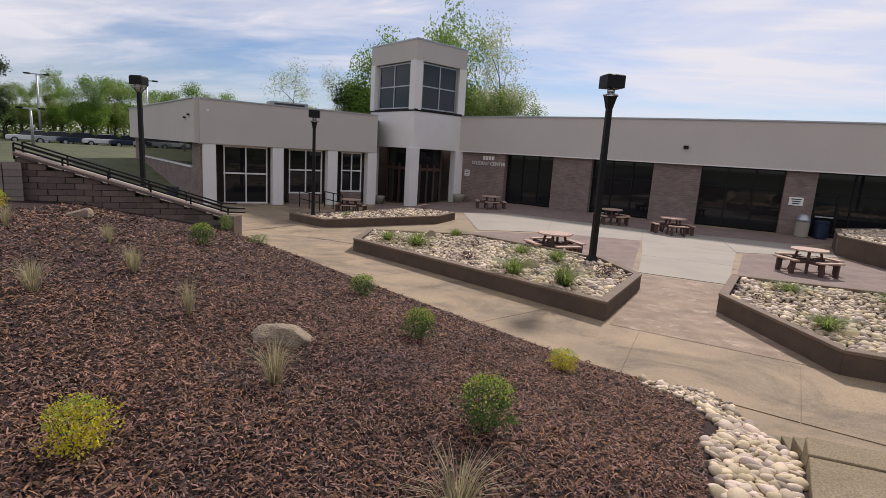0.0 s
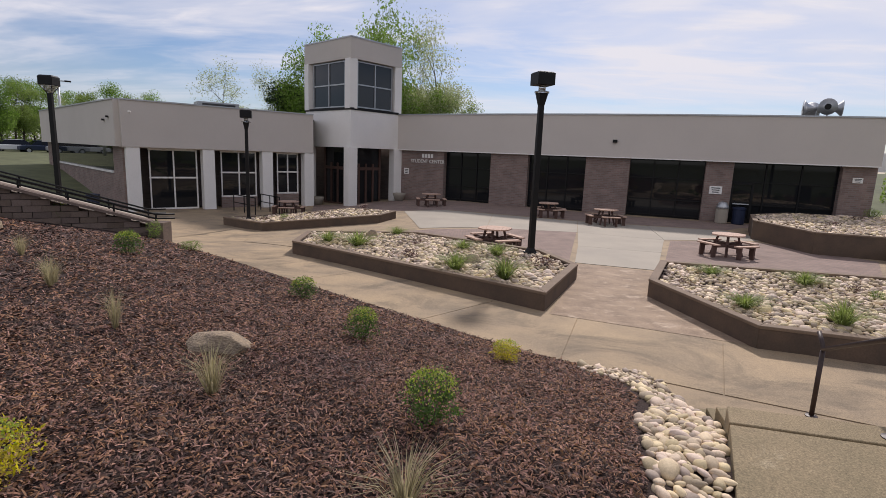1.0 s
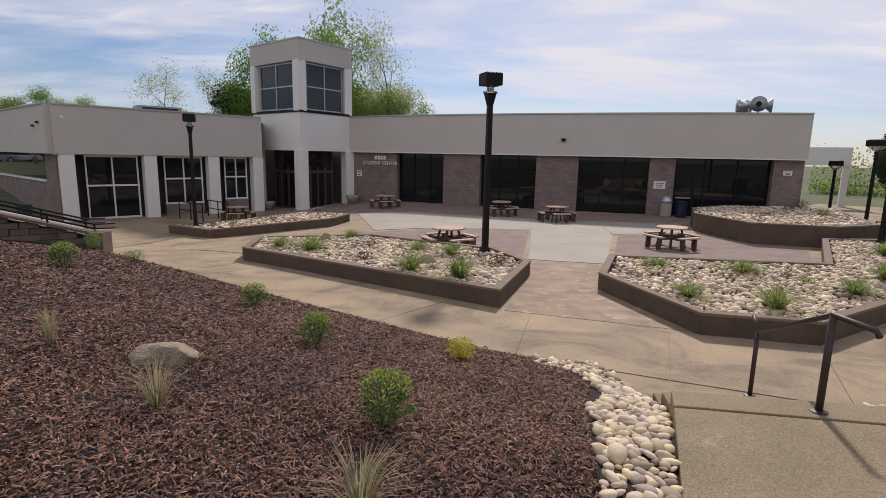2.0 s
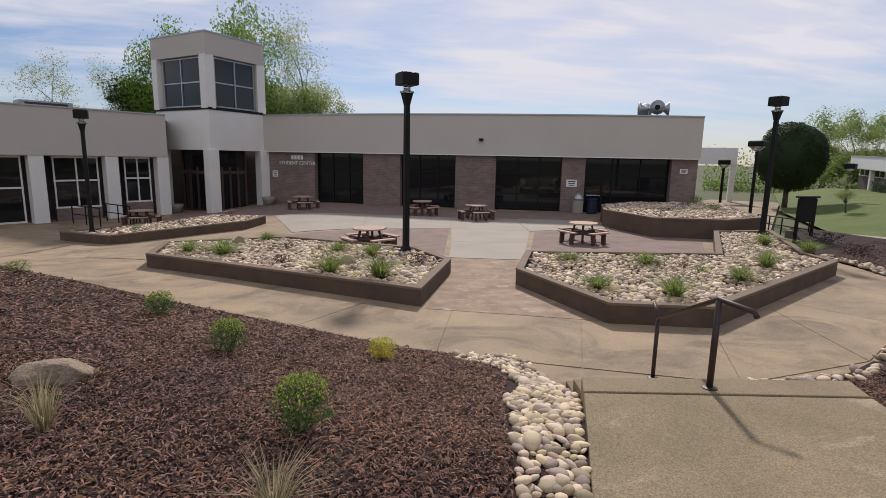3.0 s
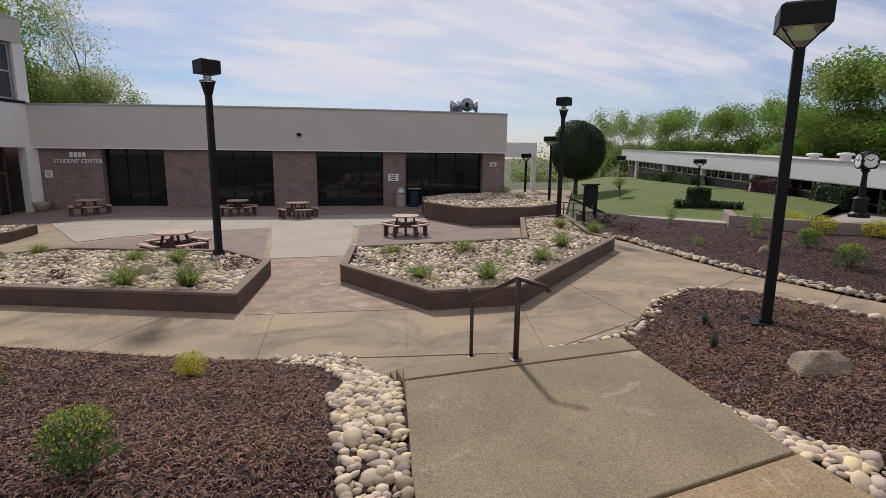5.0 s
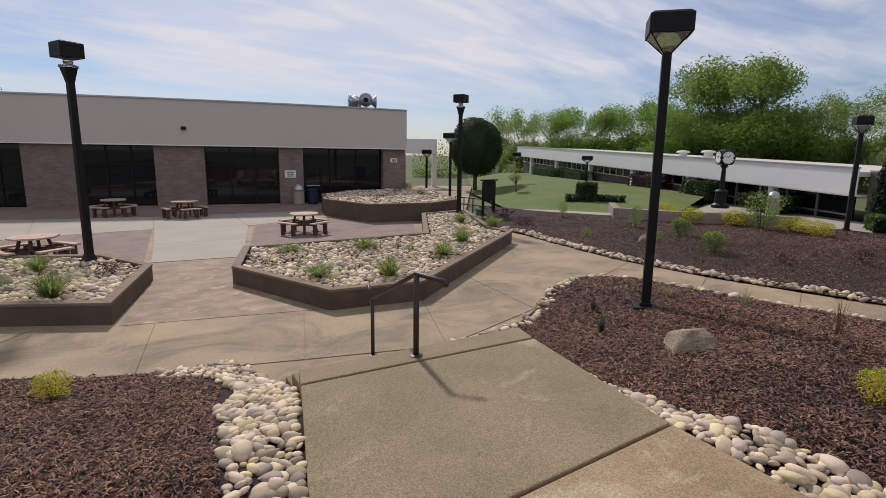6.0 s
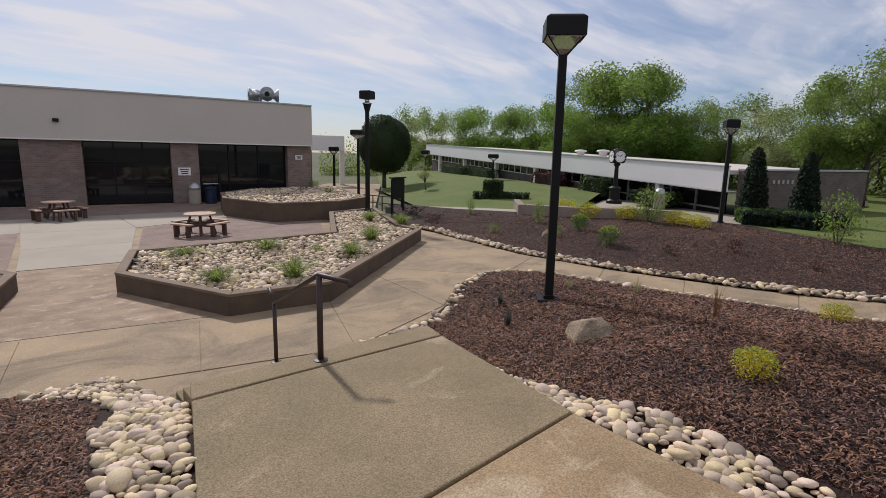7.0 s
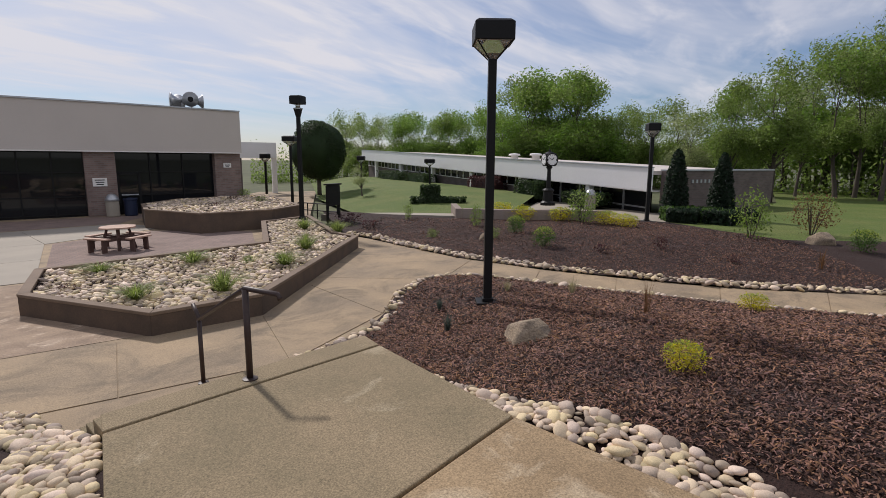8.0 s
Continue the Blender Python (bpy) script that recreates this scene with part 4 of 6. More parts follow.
def plant_rows(rows, zf, where):
    for x, y, w, h, key in rows:
        kinds = PLANTS[key]
        src = kinds[_count[0] % len(kinds)]
        _count[0] += 1
        ob = copy_thing(src, pose(x, y, zf(x, y), 0, 0, _count[0] * 67 % 360))
        ob.scale = (w * 1.35, w * 1.35, h * 1.1) if key == "spiky" else (w, w, h)
        tagged(ob, src["label"] + " " + where, src["category"], "plants " + where)


WEST_PLANTS_A = [(-0.52, 3.73, 0.46, 0.46, "bush"), (-1.69, 6.46, 0.44, 0.44, "bush"), (0.27, 6.70, 0.39, 0.34, "yellow"), (-3.37, 9.00, 0.50, 0.40, "bush"), (-7.95, 10.71, 0.57, 0.51, "bush"), (-12.94, 14.81, 0.70, 0.62, "bush"), (-10.35, 15.38, 0.46, 0.54, "olive"), (-8.30, 13.87, 0.62, 0.26, "olive"), (-2.43, 3.88, 0.47, 0.52, "tuft"), (-4.29, 5.26, 0.30, 0.57, "tuft"), (-6.37, 6.77, 0.40, 0.58, "tuft"), (-8.56, 8.67, 0.41, 0.49, "tuft")]
WEST_PLANTS_B = [(-2.98, 2.42, 0.40, 0.42, "yellow"), (-6.44, 5.19, 0.52, 0.55, "tuft"), (-6.45, 6.94, 0.32, 0.43, "tuft"), (-15.56, 15.05, 0.58, 0.97, "tuft"), (-13.59, 10.49, 0.65, 0.58, "yellow"), (-11.09, 8.76, 0.41, 0.63, "tuft")]
WEST_PLANTS_C = [(-0.57, 2.58, 0.56, 0.41, "tuft")]
EAST_PLANTS = [(6.05, 0.68, 0.42, 0.34, "yellow"), (11.3, 0.35, 0.53, 0.34, "yellow"), (12.77, -2.15, 0.71, 0.50, "bush"), (6.96, 4.20, 0.30, 0.34, "blue"), (7.99, 5.07, 0.31, 0.28, "blue"), (9.35, 4.39, 0.31, 0.28, "tuft"), (10.02, 3.33, 0.36, 0.41, "tuft"), (8.29, 1.56, 0.45, 0.64, "twig")]
FAR_PLANTS_A = [(16.30, 6.64, 0.71, 0.63, "bush"), (18.06, 8.54, 0.72, 0.63, "bush"), (16.22, 4.73, 0.42, 0.38, "maroon"), (16.66, 8.77, 0.55, 0.42, "olive"), (16.11, 10.99, 0.44, 0.31, "olive"), (17.39, 3.23, 0.44, 0.56, "maroon"), (16.80, 1.18, 0.42, 0.34, "maroon"), (17.34, -0.82, 0.59, 0.70, "twig"), (20.32, -1.90, 0.78, 0.69, "bush"), (21.74, -2.96, 0.64, 0.64, "bush")]
FAR_PLANTS_B = [(18.69, 10.63, 0.53, 0.82, "olive"), (22.87, 11.66, 0.97, 0.69, "yellow"), (21.51, 9.88, 1.06, 0.69, "yellow"), (22.05, 7.39, 1.30, 1.35, "olive"), (22.25, 8.44, 1.06, 0.64, "yellow"), (22.01, 6.33, 1.13, 0.61, "yellow"), (21.80, 5.48, 1.01, 0.55, "yellow"), (21.22, 1.09, 1.24, 1.57, "olive"), (23.83, -0.66, 1.60, 1.49, "rust"), (16.83, 14.66, 1.00, 0.50, "maroon"), (17.14, 16.19, 1.16, 0.63, "maroon"), (19.12, 14.49, 0.43, 0.70, "olive")]
P1_PLANTS = [(-4.67, 15.01, 0.50, 0.39, "spiky"), (-3.68, 14.64, 0.82, 0.44, "spiky"), (-0.68, 11.97, 0.65, 0.49, "spiky"), (0.36, 14.04, 0.57, 0.38, "spiky"), (0.45, 11.33, 0.67, 0.54, "spiky"), (-0.58, 14.82, 0.54, 0.30, "spiky"), (-2.02, 15.28, 0.38, 0.24, "maroon"), (-2.90, 17.08, 0.51, 0.31, "spiky"), (-1.96, 13.18, 0.48, 0.30, "maroon"), (1.49, 12.91, 0.68, 0.35, "maroon")]
P2_PLANTS_A = [(5.00, 9.86, 0.53, 0.33, "spiky"), (6.24, 9.03, 0.60, 0.50, "spiky"), (5.67, 12.92, 0.54, 0.25, "spiky"), (7.47, 12.19, 0.61, 0.36, "spiky"), (8.71, 10.21, 0.58, 0.39, "spiky"), (10.62, 11.62, 0.64, 0.50, "spiky")]
P2_PLANTS_B = [(13.52, 15.06, 0.63, 0.45, "spiky"), (13.67, 13.46, 0.65, 0.47, "spiky"), (4.56, 11.73, 0.34, 0.17, "maroon"), (8.30, 11.80, 0.33, 0.20, "maroon"), (8.34, 11.13, 0.38, 0.19, "olive")]
P3_PLANTS = [(14.25, 21.94, 0.58, 0.29, "maroon"), (17.21, 22.57, 0.57, 0.32, "olive"), (16.89, 24.49, 0.66, 0.33, "maroon"), (19.27, 26.86, 0.81, 0.44, "olive")]
P0_PLANTS = [(-10.10, 23.29, 0.40, 0.28, "maroon"), (-7.80, 24.66, 0.58, 0.29, "maroon"), (-6.36, 27.65, 0.44, 0.32, "maroon"), (-9.50, 24.12, 0.41, 0.23, "olive")]
plant_rows(WEST_PLANTS_A, mulch_l, "in the bark mulch")
plant_rows(WEST_PLANTS_B, mulch_l, "in the bark mulch")
plant_rows(WEST_PLANTS_C, mulch_l, "in the bark mulch")
plant_rows(EAST_PLANTS, mulch_r, "in the bark mulch")
plant_rows(FAR_PLANTS_A, mulch_far, "in the wide mulch bed")
plant_rows(FAR_PLANTS_B, mulch_far, "in the wide mulch bed")
plant_rows(P1_PLANTS, lambda x, y: z1(x, y) - 0.07, "among river stones")
plant_rows(P2_PLANTS_A, lambda x, y: z2(x, y) - 0.07, "among river stones")
plant_rows(P2_PLANTS_B, lambda x, y: z2(x, y) - 0.07, "among river stones")
plant_rows(P3_PLANTS, lambda x, y: z3(x, y) - 0.07, "among river stones")
plant_rows(P0_PLANTS, lambda x, y: z0_(x, y) - 0.07, "among river stones")


# ---------------------------------------------------------------- trees
def tree_thing(seed, key, height, radius, n, leaf_size, name, label, trunk_h=0.3, density=0.5, bare=0.0, twigs=26):
    """A tapered trunk that forks into limbs and twigs, with leaf clumps round the twig ends."""
    t = thing(name, (0, 0, -60), 0, label, "tree", "")
    rnd = random.Random(seed)
    wood = Mesh()
    tips = []

    def grow(p, d, length, r, level):
        pts, rad = [p], [r]
        q = p
        for i in range(3):
            d = (d + Vector((rnd.uniform(-1, 1), rnd.uniform(-1, 1), rnd.uniform(-0.2, 0.6))) * 0.16).normalized()
            q = q + d * length / 3
            pts.append(q)
            rad.append(r * (1 - 0.2 * (i + 1)))
        wood.tube(pts, rad, 6 if level < 2 else 4, cap=False)
        if level >= 3:
            tips.append(q)
            tips.append(pts[2])
            return
        kids = (5, 4, 3)[level]
        for k in range(kids):
            a = 2 * math.pi * (k + rnd.random() * 0.7) / kids
            side = d.orthogonal().normalized()
            side = Matrix.Rotation(a, 3, d) @ side
            up = 0.55 if level == 0 else 0.8
            nd = (d * up + side * rnd.uniform(0.45, 0.85) + Vector((0, 0, 0.15))).normalized()
            start = pts[rnd.choice((2, 3))] if level else pts[3] - d * rnd.uniform(0, length * 0.35)
            grow(start, nd, length * rnd.uniform(0.55, 0.78) * (1.0 if level else radius / height * 1.9), rad[-1] * 0.75, level + 1)
        if level == 0:
            grow(pts[3], d, length * 0.9, rad[-1] * 0.8, 1)
    grow(Vector((0, 0, -0.3)), Vector((rnd.uniform(-.05, .05), rnd.uniform(-.05, .05), 1)).normalized(), height * trunk_h + 0.3, height * 0.02 + 0.06, 0)
    top = max(p.z for p in tips)
    wide = max(math.hypot(p.x, p.y) for p in tips)
    kz, kr = (height * 0.93) / top, radius * 0.9 / wide
    fit_ = lambda v: Vector((v[0] * kr, v[1] * kr, v[2] * kz))
    wood.v = [tuple(fit_(v)) for v in wood.v]
    tips = [fit_(v) for v in tips]
    part("trunk", wood, BARK, t, "grey-brown trunk and limbs", smooth=True)
    m = Mesh()
    per = max(1, n // len(tips))
    for p in tips:
        if rnd.random() < bare:
            continue
        cr = radius * density * rnd.uniform(0.3, 0.55)
        for _ in range(int(per * rnd.uniform(0.5, 1.5))):
            d = Vector((rnd.gauss(0, 1), rnd.gauss(0, 1), rnd.gauss(0, 0.8)))
            d = d.normalized() * min(d.length, 1.5)
            tree_leaf(m, p + d * cr * 0.55, leaf_size * rnd.uniform(0.7, 1.6), rnd)
    part("crown", m, LEAF[key], t)
    return t


TREES = {
    "spring": [tree_thing(s, "spring", 12, 4.4, 15500, 0.23, "tree", "broad tree in fresh spring green leaf", 0.22, 0.74) for s in (21, 22, 27)],
    "olive": [tree_thing(s, "olive", 12, 4.0, 13500, 0.22, "tree", "tall tree with olive green spring leaves", 0.25, 0.68) for s in (23, 28)],
    "edge": [tree_thing(s, "olive", 12, 2.7, 9000, 0.17, "tree", "slim tall tree with a bare lower trunk at the wood edge", 0.42, 0.55, 0.15) for s in (29, 30)],
    "pale": [tree_thing(24, "pale", 12, 4.2, 13000, 0.14, "tree", "airy tree with sparse pale new leaves", 0.25, 0.66)],
    "bare": [tree_thing(25, "pale", 12, 3.6, 1500, 0.12, "tree", "almost bare tree with thin grey branches", 0.3, 0.5, 0.5)],
    "dark": [tree_thing(26, "dark", 12, 3.6, 12500, 0.26, "tree", "dark green dense tree", 0.15, 0.7)],
}


def plant_tree(key, x, y, top, spread=1.0, turn=0.0, z=None, i=0, group="trees behind the buildings"):
    src = TREES[key][i % len(TREES[key])]
    z = far_z(x, y) if z is None else z
    ob = copy_thing(src, pose(x, y, z, 0, 0, turn))
    k = (top - z) / 12
    ob.scale = (k * spread, k * spread, k)
    tagged(ob, src["label"], "tree", group)


# behind the tower
for key, x, y, top, sp in [("pale", -25.5, 54, 12.2, 1.0), ("dark", -21.5, 53.5, 10.2, 0.9), ("spring", -18.0, 55.5, 15.8, 0.8), ("olive", -16.4, 58, 14.4, 0.8), ("olive", -14.6, 57, 12.0, 0.9), ("spring", -10.6, 57.5, 19.2, 0.72), ("spring", -12.5, 60, 16.5, 0.7), ("pale", -4.6, 58, 18.0, 0.85), ("pale", -6.4, 60, 17.0, 0.7), ("spring", -6.0, 55, 10.0, 0.9), ("olive", -1.8, 60, 9.5, 0.9), ("pale", -23.5, 56, 12.0, 0.8), ("spring", -19.8, 57, 13.2, 0.8)]:
    plant_tree(key, x, y, top, sp, x * 53, 0.0)
# small blossoming tree on the lawn
plant_tree("pale", 27.8, 25.4, 2.7, 0.9, 40, lawn_z(27.8, 25.4), 0, "trees on the lawn")
# wood in the west
rw = random.Random(77)
for k in range(34):
    a = radians(-52.5 + 20 * k / 33 + rw.uniform(-0.6, 0.6))
    r = rw.uniform(80, 100)
    plant_tree(rw.choice(["olive", "dark", "dark", "spring", "pale", "olive"]), r * math.sin(a), r * math.cos(a), rw.uniform(8.0, 10.6) * r / 84, rw.uniform(0.7, 0.95), rw.uniform(0, 360), None, k)
for x, y, top in ((-67, 50, 12.6), (-62, 49, 11.0), (-72, 55, 12.4)):
    plant_tree("dark", x, y, top, 1.0, x * 7)
# wood in the east, rising to the south
for k in range(60):
    u = k / 59
    a = radians(44 + 56 * u + rw.uniform(-0.8, 0.8))
    r = rw.uniform(72, 92) - 16 * u
    hgt = (8.6 if u < 0.2 else 9.6 if u < 0.36 else 14.4 if u < 0.50 else 10.4 if u < 0.70 else 12.4 if u < 0.80 else 15.5) * r / 72 * rw.uniform(0.86, 1.06)
    key = rw.choice(["pale", "olive"]) if u < 0.12 else rw.choice(["spring", "spring", "olive"]) if u < 0.5 else rw.choice(["olive", "bare", "pale", "olive"]) if u < 0.64 else rw.choice(["olive", "spring", "olive", "pale", "bare"])
    plant_tree(key, r * math.sin(a), r * math.cos(a), hgt, rw.uniform(0.85, 1.2), rw.uniform(0, 360), -1.8, k)
for k in range(26):
    a = radians(84 + 20 * k / 25 + rw.uniform(-0.4, 0.4))
    r = rw.uniform(48, 62)
    plant_tree(rw.choice(["edge", "edge", "edge", "bare", "olive"]), r * math.sin(a), r * math.cos(a), (10.0 + 9.5 * (k / 25) ** 1.2) * rw.uniform(0.85, 1.08), rw.uniform(0.7, 1.0), rw.uniform(0, 360), 0.0, k)
# understorey that closes the foot of the woods
und = Mesh()
for k in range(22000):
    a = radians(rw.uniform(36, 106)); r = rw.uniform(70, 78) - 18 * ss((math.degrees(a) - 70) / 25)
    leaf(und, Vector((r * math.sin(a), r * math.cos(a), rw.uniform(-0.5, 5.5) * rw.random())), Vector((0, 0, 1)), rw.uniform(0.22, 0.5), rw)
for k in range(12000):
    a = radians(rw.uniform(-56, -30)); r = rw.uniform(86, 96)
    leaf(und, Vector((r * math.sin(a), r * math.cos(a), rw.uniform(0.5, 6.0))), Vector((0, 0, 1)), rw.uniform(0.3, 0.6), rw)
solid("undergrowth", und, LEAF["olive"], "dense undergrowth at the foot of the woods", "undergrowth", "stuff")

# clipped round tree beyond the annex walk
rt = thing("round_tree", (30.2, 32.4, 0.1), 0, "dense dark green tree clipped to a ball", "tree")
part("trunk", Mesh().tube([(0, 0, -0.2), (0, 0, 1.6)], [0.2, 0.15], 8), BARK, rt, smooth=True)
part("crown", leaf_cloud(41, 17000, 2.2, 4.9, 0.13, 0.8, 0.08, 1.05), LEAF["dark"], rt)
part("inner_crown", stone_mesh("inner_crown", 5, 1.15, 3, 0.1, LEAF["dark"]), LEAF["dark"], rt).matrix_basis = pose(0, 0, 3.5) @ Matrix.Diagonal((4.0, 4.6, 3.9, 1))


def cone_tree(x, y, z, h, w):
    t = thing("conifer", (x, y, z), x * 31, "narrow dark conical evergreen beside the brick wall", "tree", "conical evergreens")
    rnd = random.Random(int(x * 10))
    m = Mesh()
    for _ in range(3500):
        u = rnd.random() ** 0.7
        a = rnd.uniform(0, 6.28)
        rr = w / 2 * math.sqrt(max(0.0, u)) * rnd.uniform(0.7, 1.05)
        leaf(m, Vector((rr * math.cos(a), rr * math.sin(a), h * (1 - u) + 0.05)), Vector((math.cos(a), math.sin(a), 1)), rnd.uniform(0.10, 0.22), rnd)
    part("foliage", m, LEAF["conifer"], t)
    part("trunk", Mesh().tube([(0, 0, -0.1), (0, 0, h * 0.85)], [w * 0.22, 0.03], 7), LEAF["conifer"], t)


cone_tree(27.4, 4.75, 0.3, 3.2, 1.35)
cone_tree(28.0, 2.85, 0.3, 3.0, 1.3)


def hedge(x, y, z, w, d, h, key, turn, label, seed):
    t = thing("hedge", (x, y, z), turn, label, "hedge", "hedges")
    rnd = random.Random(seed)
    m = Mesh()
    for _ in range(1100):
        p = Vector((rnd.uniform(-1, 1), rnd.uniform(-1, 1), rnd.uniform(0, 1)))
        ax = rnd.randrange(3)
        p[ax] = (1 if ax == 2 else rnd.choice((-1, 1))) * rnd.uniform(0.86, 1.0)
        k = 1 + 0.12 * noise.noise(p * 2.5 + Vector((seed, 0, 0)))
        leaf(m, Vector((p.x * w / 2 * k, p.y * d / 2 * k, p.z * h * k)), p.normalized(), rnd.uniform(0.12, 0.24), rnd)
    part("foliage", m, LEAF[key], t)
    part("core", Mesh().frustum((0, 0), (w * 0.8, d * 0.8), (w * 0.75, d * 0.7), 0, h * 0.85), LEAF[key], t)


hedge(26.0, 18.2, 0.35, 1.15, 1.1, 1.05, "dark", 30, "dark clipped globe shrub on the lawn", 1)
hedge(26.0, 17.6, 0.3, 3.2, 0.9, 0.45, "dark", -55, "low dark clipped hedge on the lawn edge", 2)
for i, (x, y, w, h) in enumerate([(45.5, 37.3, 7.0, 1.3), (42.2, 31.0, 5.0, 1.2), (36.4, 20.2, 4.0, 1.3), (33.6, 15.0, 2.6, 1.2), (31.0, 10.3, 3.0, 0.7)]):
    hedge(x, y, 0.4, w, 1.4, h, "dark" if i != 2 else "maroon", 61, "dark hedge along the low building", 3 + i)
for i, (x, y) in enumerate([(25.6, 4.0), (26.4, 3.1), (27.0, 2.0), (26.6, 4.3), (25.8, 2.4)]):
    hedge(x, y, 0.25, 1.5, 1.2, 0.6, "bush" if i % 2 else "conifer", i * 40, "low spreading juniper before the brick end wall", 20 + i)


# ---------------------------------------------------------------- low building in the east
low = tagged(thing("low_building"), "long low brick building with a white fascia", "building")
BA, BB = Vector((52.0, 46.8)), Vector((29.6, 5.9))
BE = Vector((38.0, 1.5))
def bslab(p, q, d0, d1, z0, z1):
    n = Vector((-(q - p).y, (q - p).x)).normalized()
    if n.x < 0:
        n = -n
    return Mesh().prism([tuple(p + n * d0), tuple(q + n * d0), tuple(q + n * d1), tuple(p + n * d1)], lambda x, y: z0 + rise(x, y), lambda x, y: z1 + rise(x, y))


def rise(x, y):
    """The building climbs with its ground towards the north."""
    u = (Vector((x, y)) - BB).dot((BA - BB).normalized()) / (BA - BB).length
    return -0.85 + 1.5 * max(0.0, min(1.0, u))


part("fascia", bslab(BA, BB, -0.9, -0.6, 2.28, 3.45), PANEL_WHITE, low, "long white fascia")
part("roof", bslab(BA, BB, -0.6, 8.2, 3.1, 3.3), STUCCO, low)
part("roof_edge", bslab(BA, BB, -0.95, -0.55, 3.45, 3.52), METAL_GREY, low)
part("soffit", bslab(BA, BB, -0.88, 0.4, 2.23, 2.28), WHITE, low)
DU = 0.26                                         # the glazed entrance takes this share of the front, at its south end
def bl(u):
    return BB.lerp(BA, u)


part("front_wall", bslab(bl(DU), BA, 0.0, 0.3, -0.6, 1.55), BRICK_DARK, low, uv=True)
part("front_wall", bslab(bl(0.02), bl(DU), 0.35, 0.5, -0.6, 2.25), GLASS, low, "dark glazed entrance")
part("ribbon_window", bslab(bl(DU), BA, 0.1, 0.14, 1.55, 2.25), GLASS, low, "narrow ribbon window")
wf = 30
for i in range(wf + 1):
    c = bl(DU + (1 - DU) * i / wf)
    d = (BA - BB).normalized() * 0.05
    part("mullion", bslab(c - d, c + d, 0.04, 0.16, 1.55, 2.24), WHITE, low)
part("window_sill", bslab(bl(DU), BA, -0.05, 0.12, 1.5, 1.56), WHITE, low)
for u in (0.10, 0.25, 0.40, 0.56, 0.73, 0.90):
    c = bl(u)
    d = (BA - BB).normalized() * 0.17
    part("column", bslab(c - d, c + d, -0.75, -0.4, -0.6, 2.25), WHITE, low, "white column", bevel=0.02)
for i in range(7):
    c = bl(0.02 + (DU - 0.02) * i / 6)
    d = (BA - BB).normalized() * 0.05
    part("mullion", bslab(c - d, c + d, 0.28, 0.36, -0.3, 2.24), METAL_GREY, low)
part("transom", bslab(bl(0.02), bl(DU), 0.29, 0.355, 1.2, 1.28), METAL_GREY, low)
part("end_wall", bslab(BB, BE, -0.3, 0.0, -0.6, 3.3), BRICK_DARK, low, "dark brick end wall", uv=True)
part("end_coping", bslab(BB, BE, -0.36, 0.06, 3.3, 3.38), METAL_GREY, low)
# raised letters on the end wall, too small to read
ed = (BE - BB).normalized()
for i in range(10):
    if i == 5:
        continue
    c = BB + ed * (2.1 + i * 0.34)
    part("sign_letter", bslab(c - ed * 0.07, c + ed * 0.07, -0.35, -0.30, 2.66, 2.84), METAL_GREY, low, "pale raised letter bar")
for u in (0.28, 0.34):
    c = bl(u) + Vector((1.5, -0.8))
    part("roof_vent", Mesh().lathe((c.x, c.y, 3.0), [(0.3, 0), (0.3, 0.3), (0.5, 0.33), (0.42, 0.46), (0.1, 0.5)], 14), WHITE, low, "white round roof vent", smooth=True)

# annex beyond the student centre
ann = tagged(thing("annex"), "small white and brick annex behind the student centre", "building")
AA, AB = Vector((23.5, 41.0)), Vector((30.0, 37.4))
part("fascia", slab_between(AA, AB, -0.1, 0.3, 3.0, 4.3), PANEL_WHITE, ann, "white fascia")
part("wall", slab_between(AA, AA.lerp(AB, 0.62), 0.1, 0.4, -0.8, 3.0), BRICK_DARK, ann, uv=True)
wn_ = part("window", slab_between(AA.lerp(AB, 0.2), AA.lerp(AB, 0.52), 0.05, 0.12, 1.2, 2.8), GLASS, ann, "dark window with pale bars")
wf_ = Mesh()
for i in range(5):
    c = AA.lerp(AB, 0.2 + 0.08 * i)
    e_ = (AB - AA).normalized() * 0.03
    slab_between(c - e_, c + e_, 0.0, 0.1, 1.2, 2.8, wf_)
for z in (1.2, 1.75, 2.25, 2.8):
    slab_between(AA.lerp(AB, 0.2), AA.lerp(AB, 0.52), 0.01, 0.09, z - 0.03, z + 0.03, wf_)
part("window_bars", wf_, WHITE, wn_)
part("column", slab_between(AB - (AB - AA).normalized() * 0.4, AB, 0.0, 0.4, -0.8, 3.0), WHITE, ann, "white column")

# ---------------------------------------------------------------- retaining wall, ramp and rails in the west
RA, RB = Vector((-10.6, 15.95)), Vector((-15.3, 12.6))
def wall_top(u):
    return 0.42 + 1.85 * u


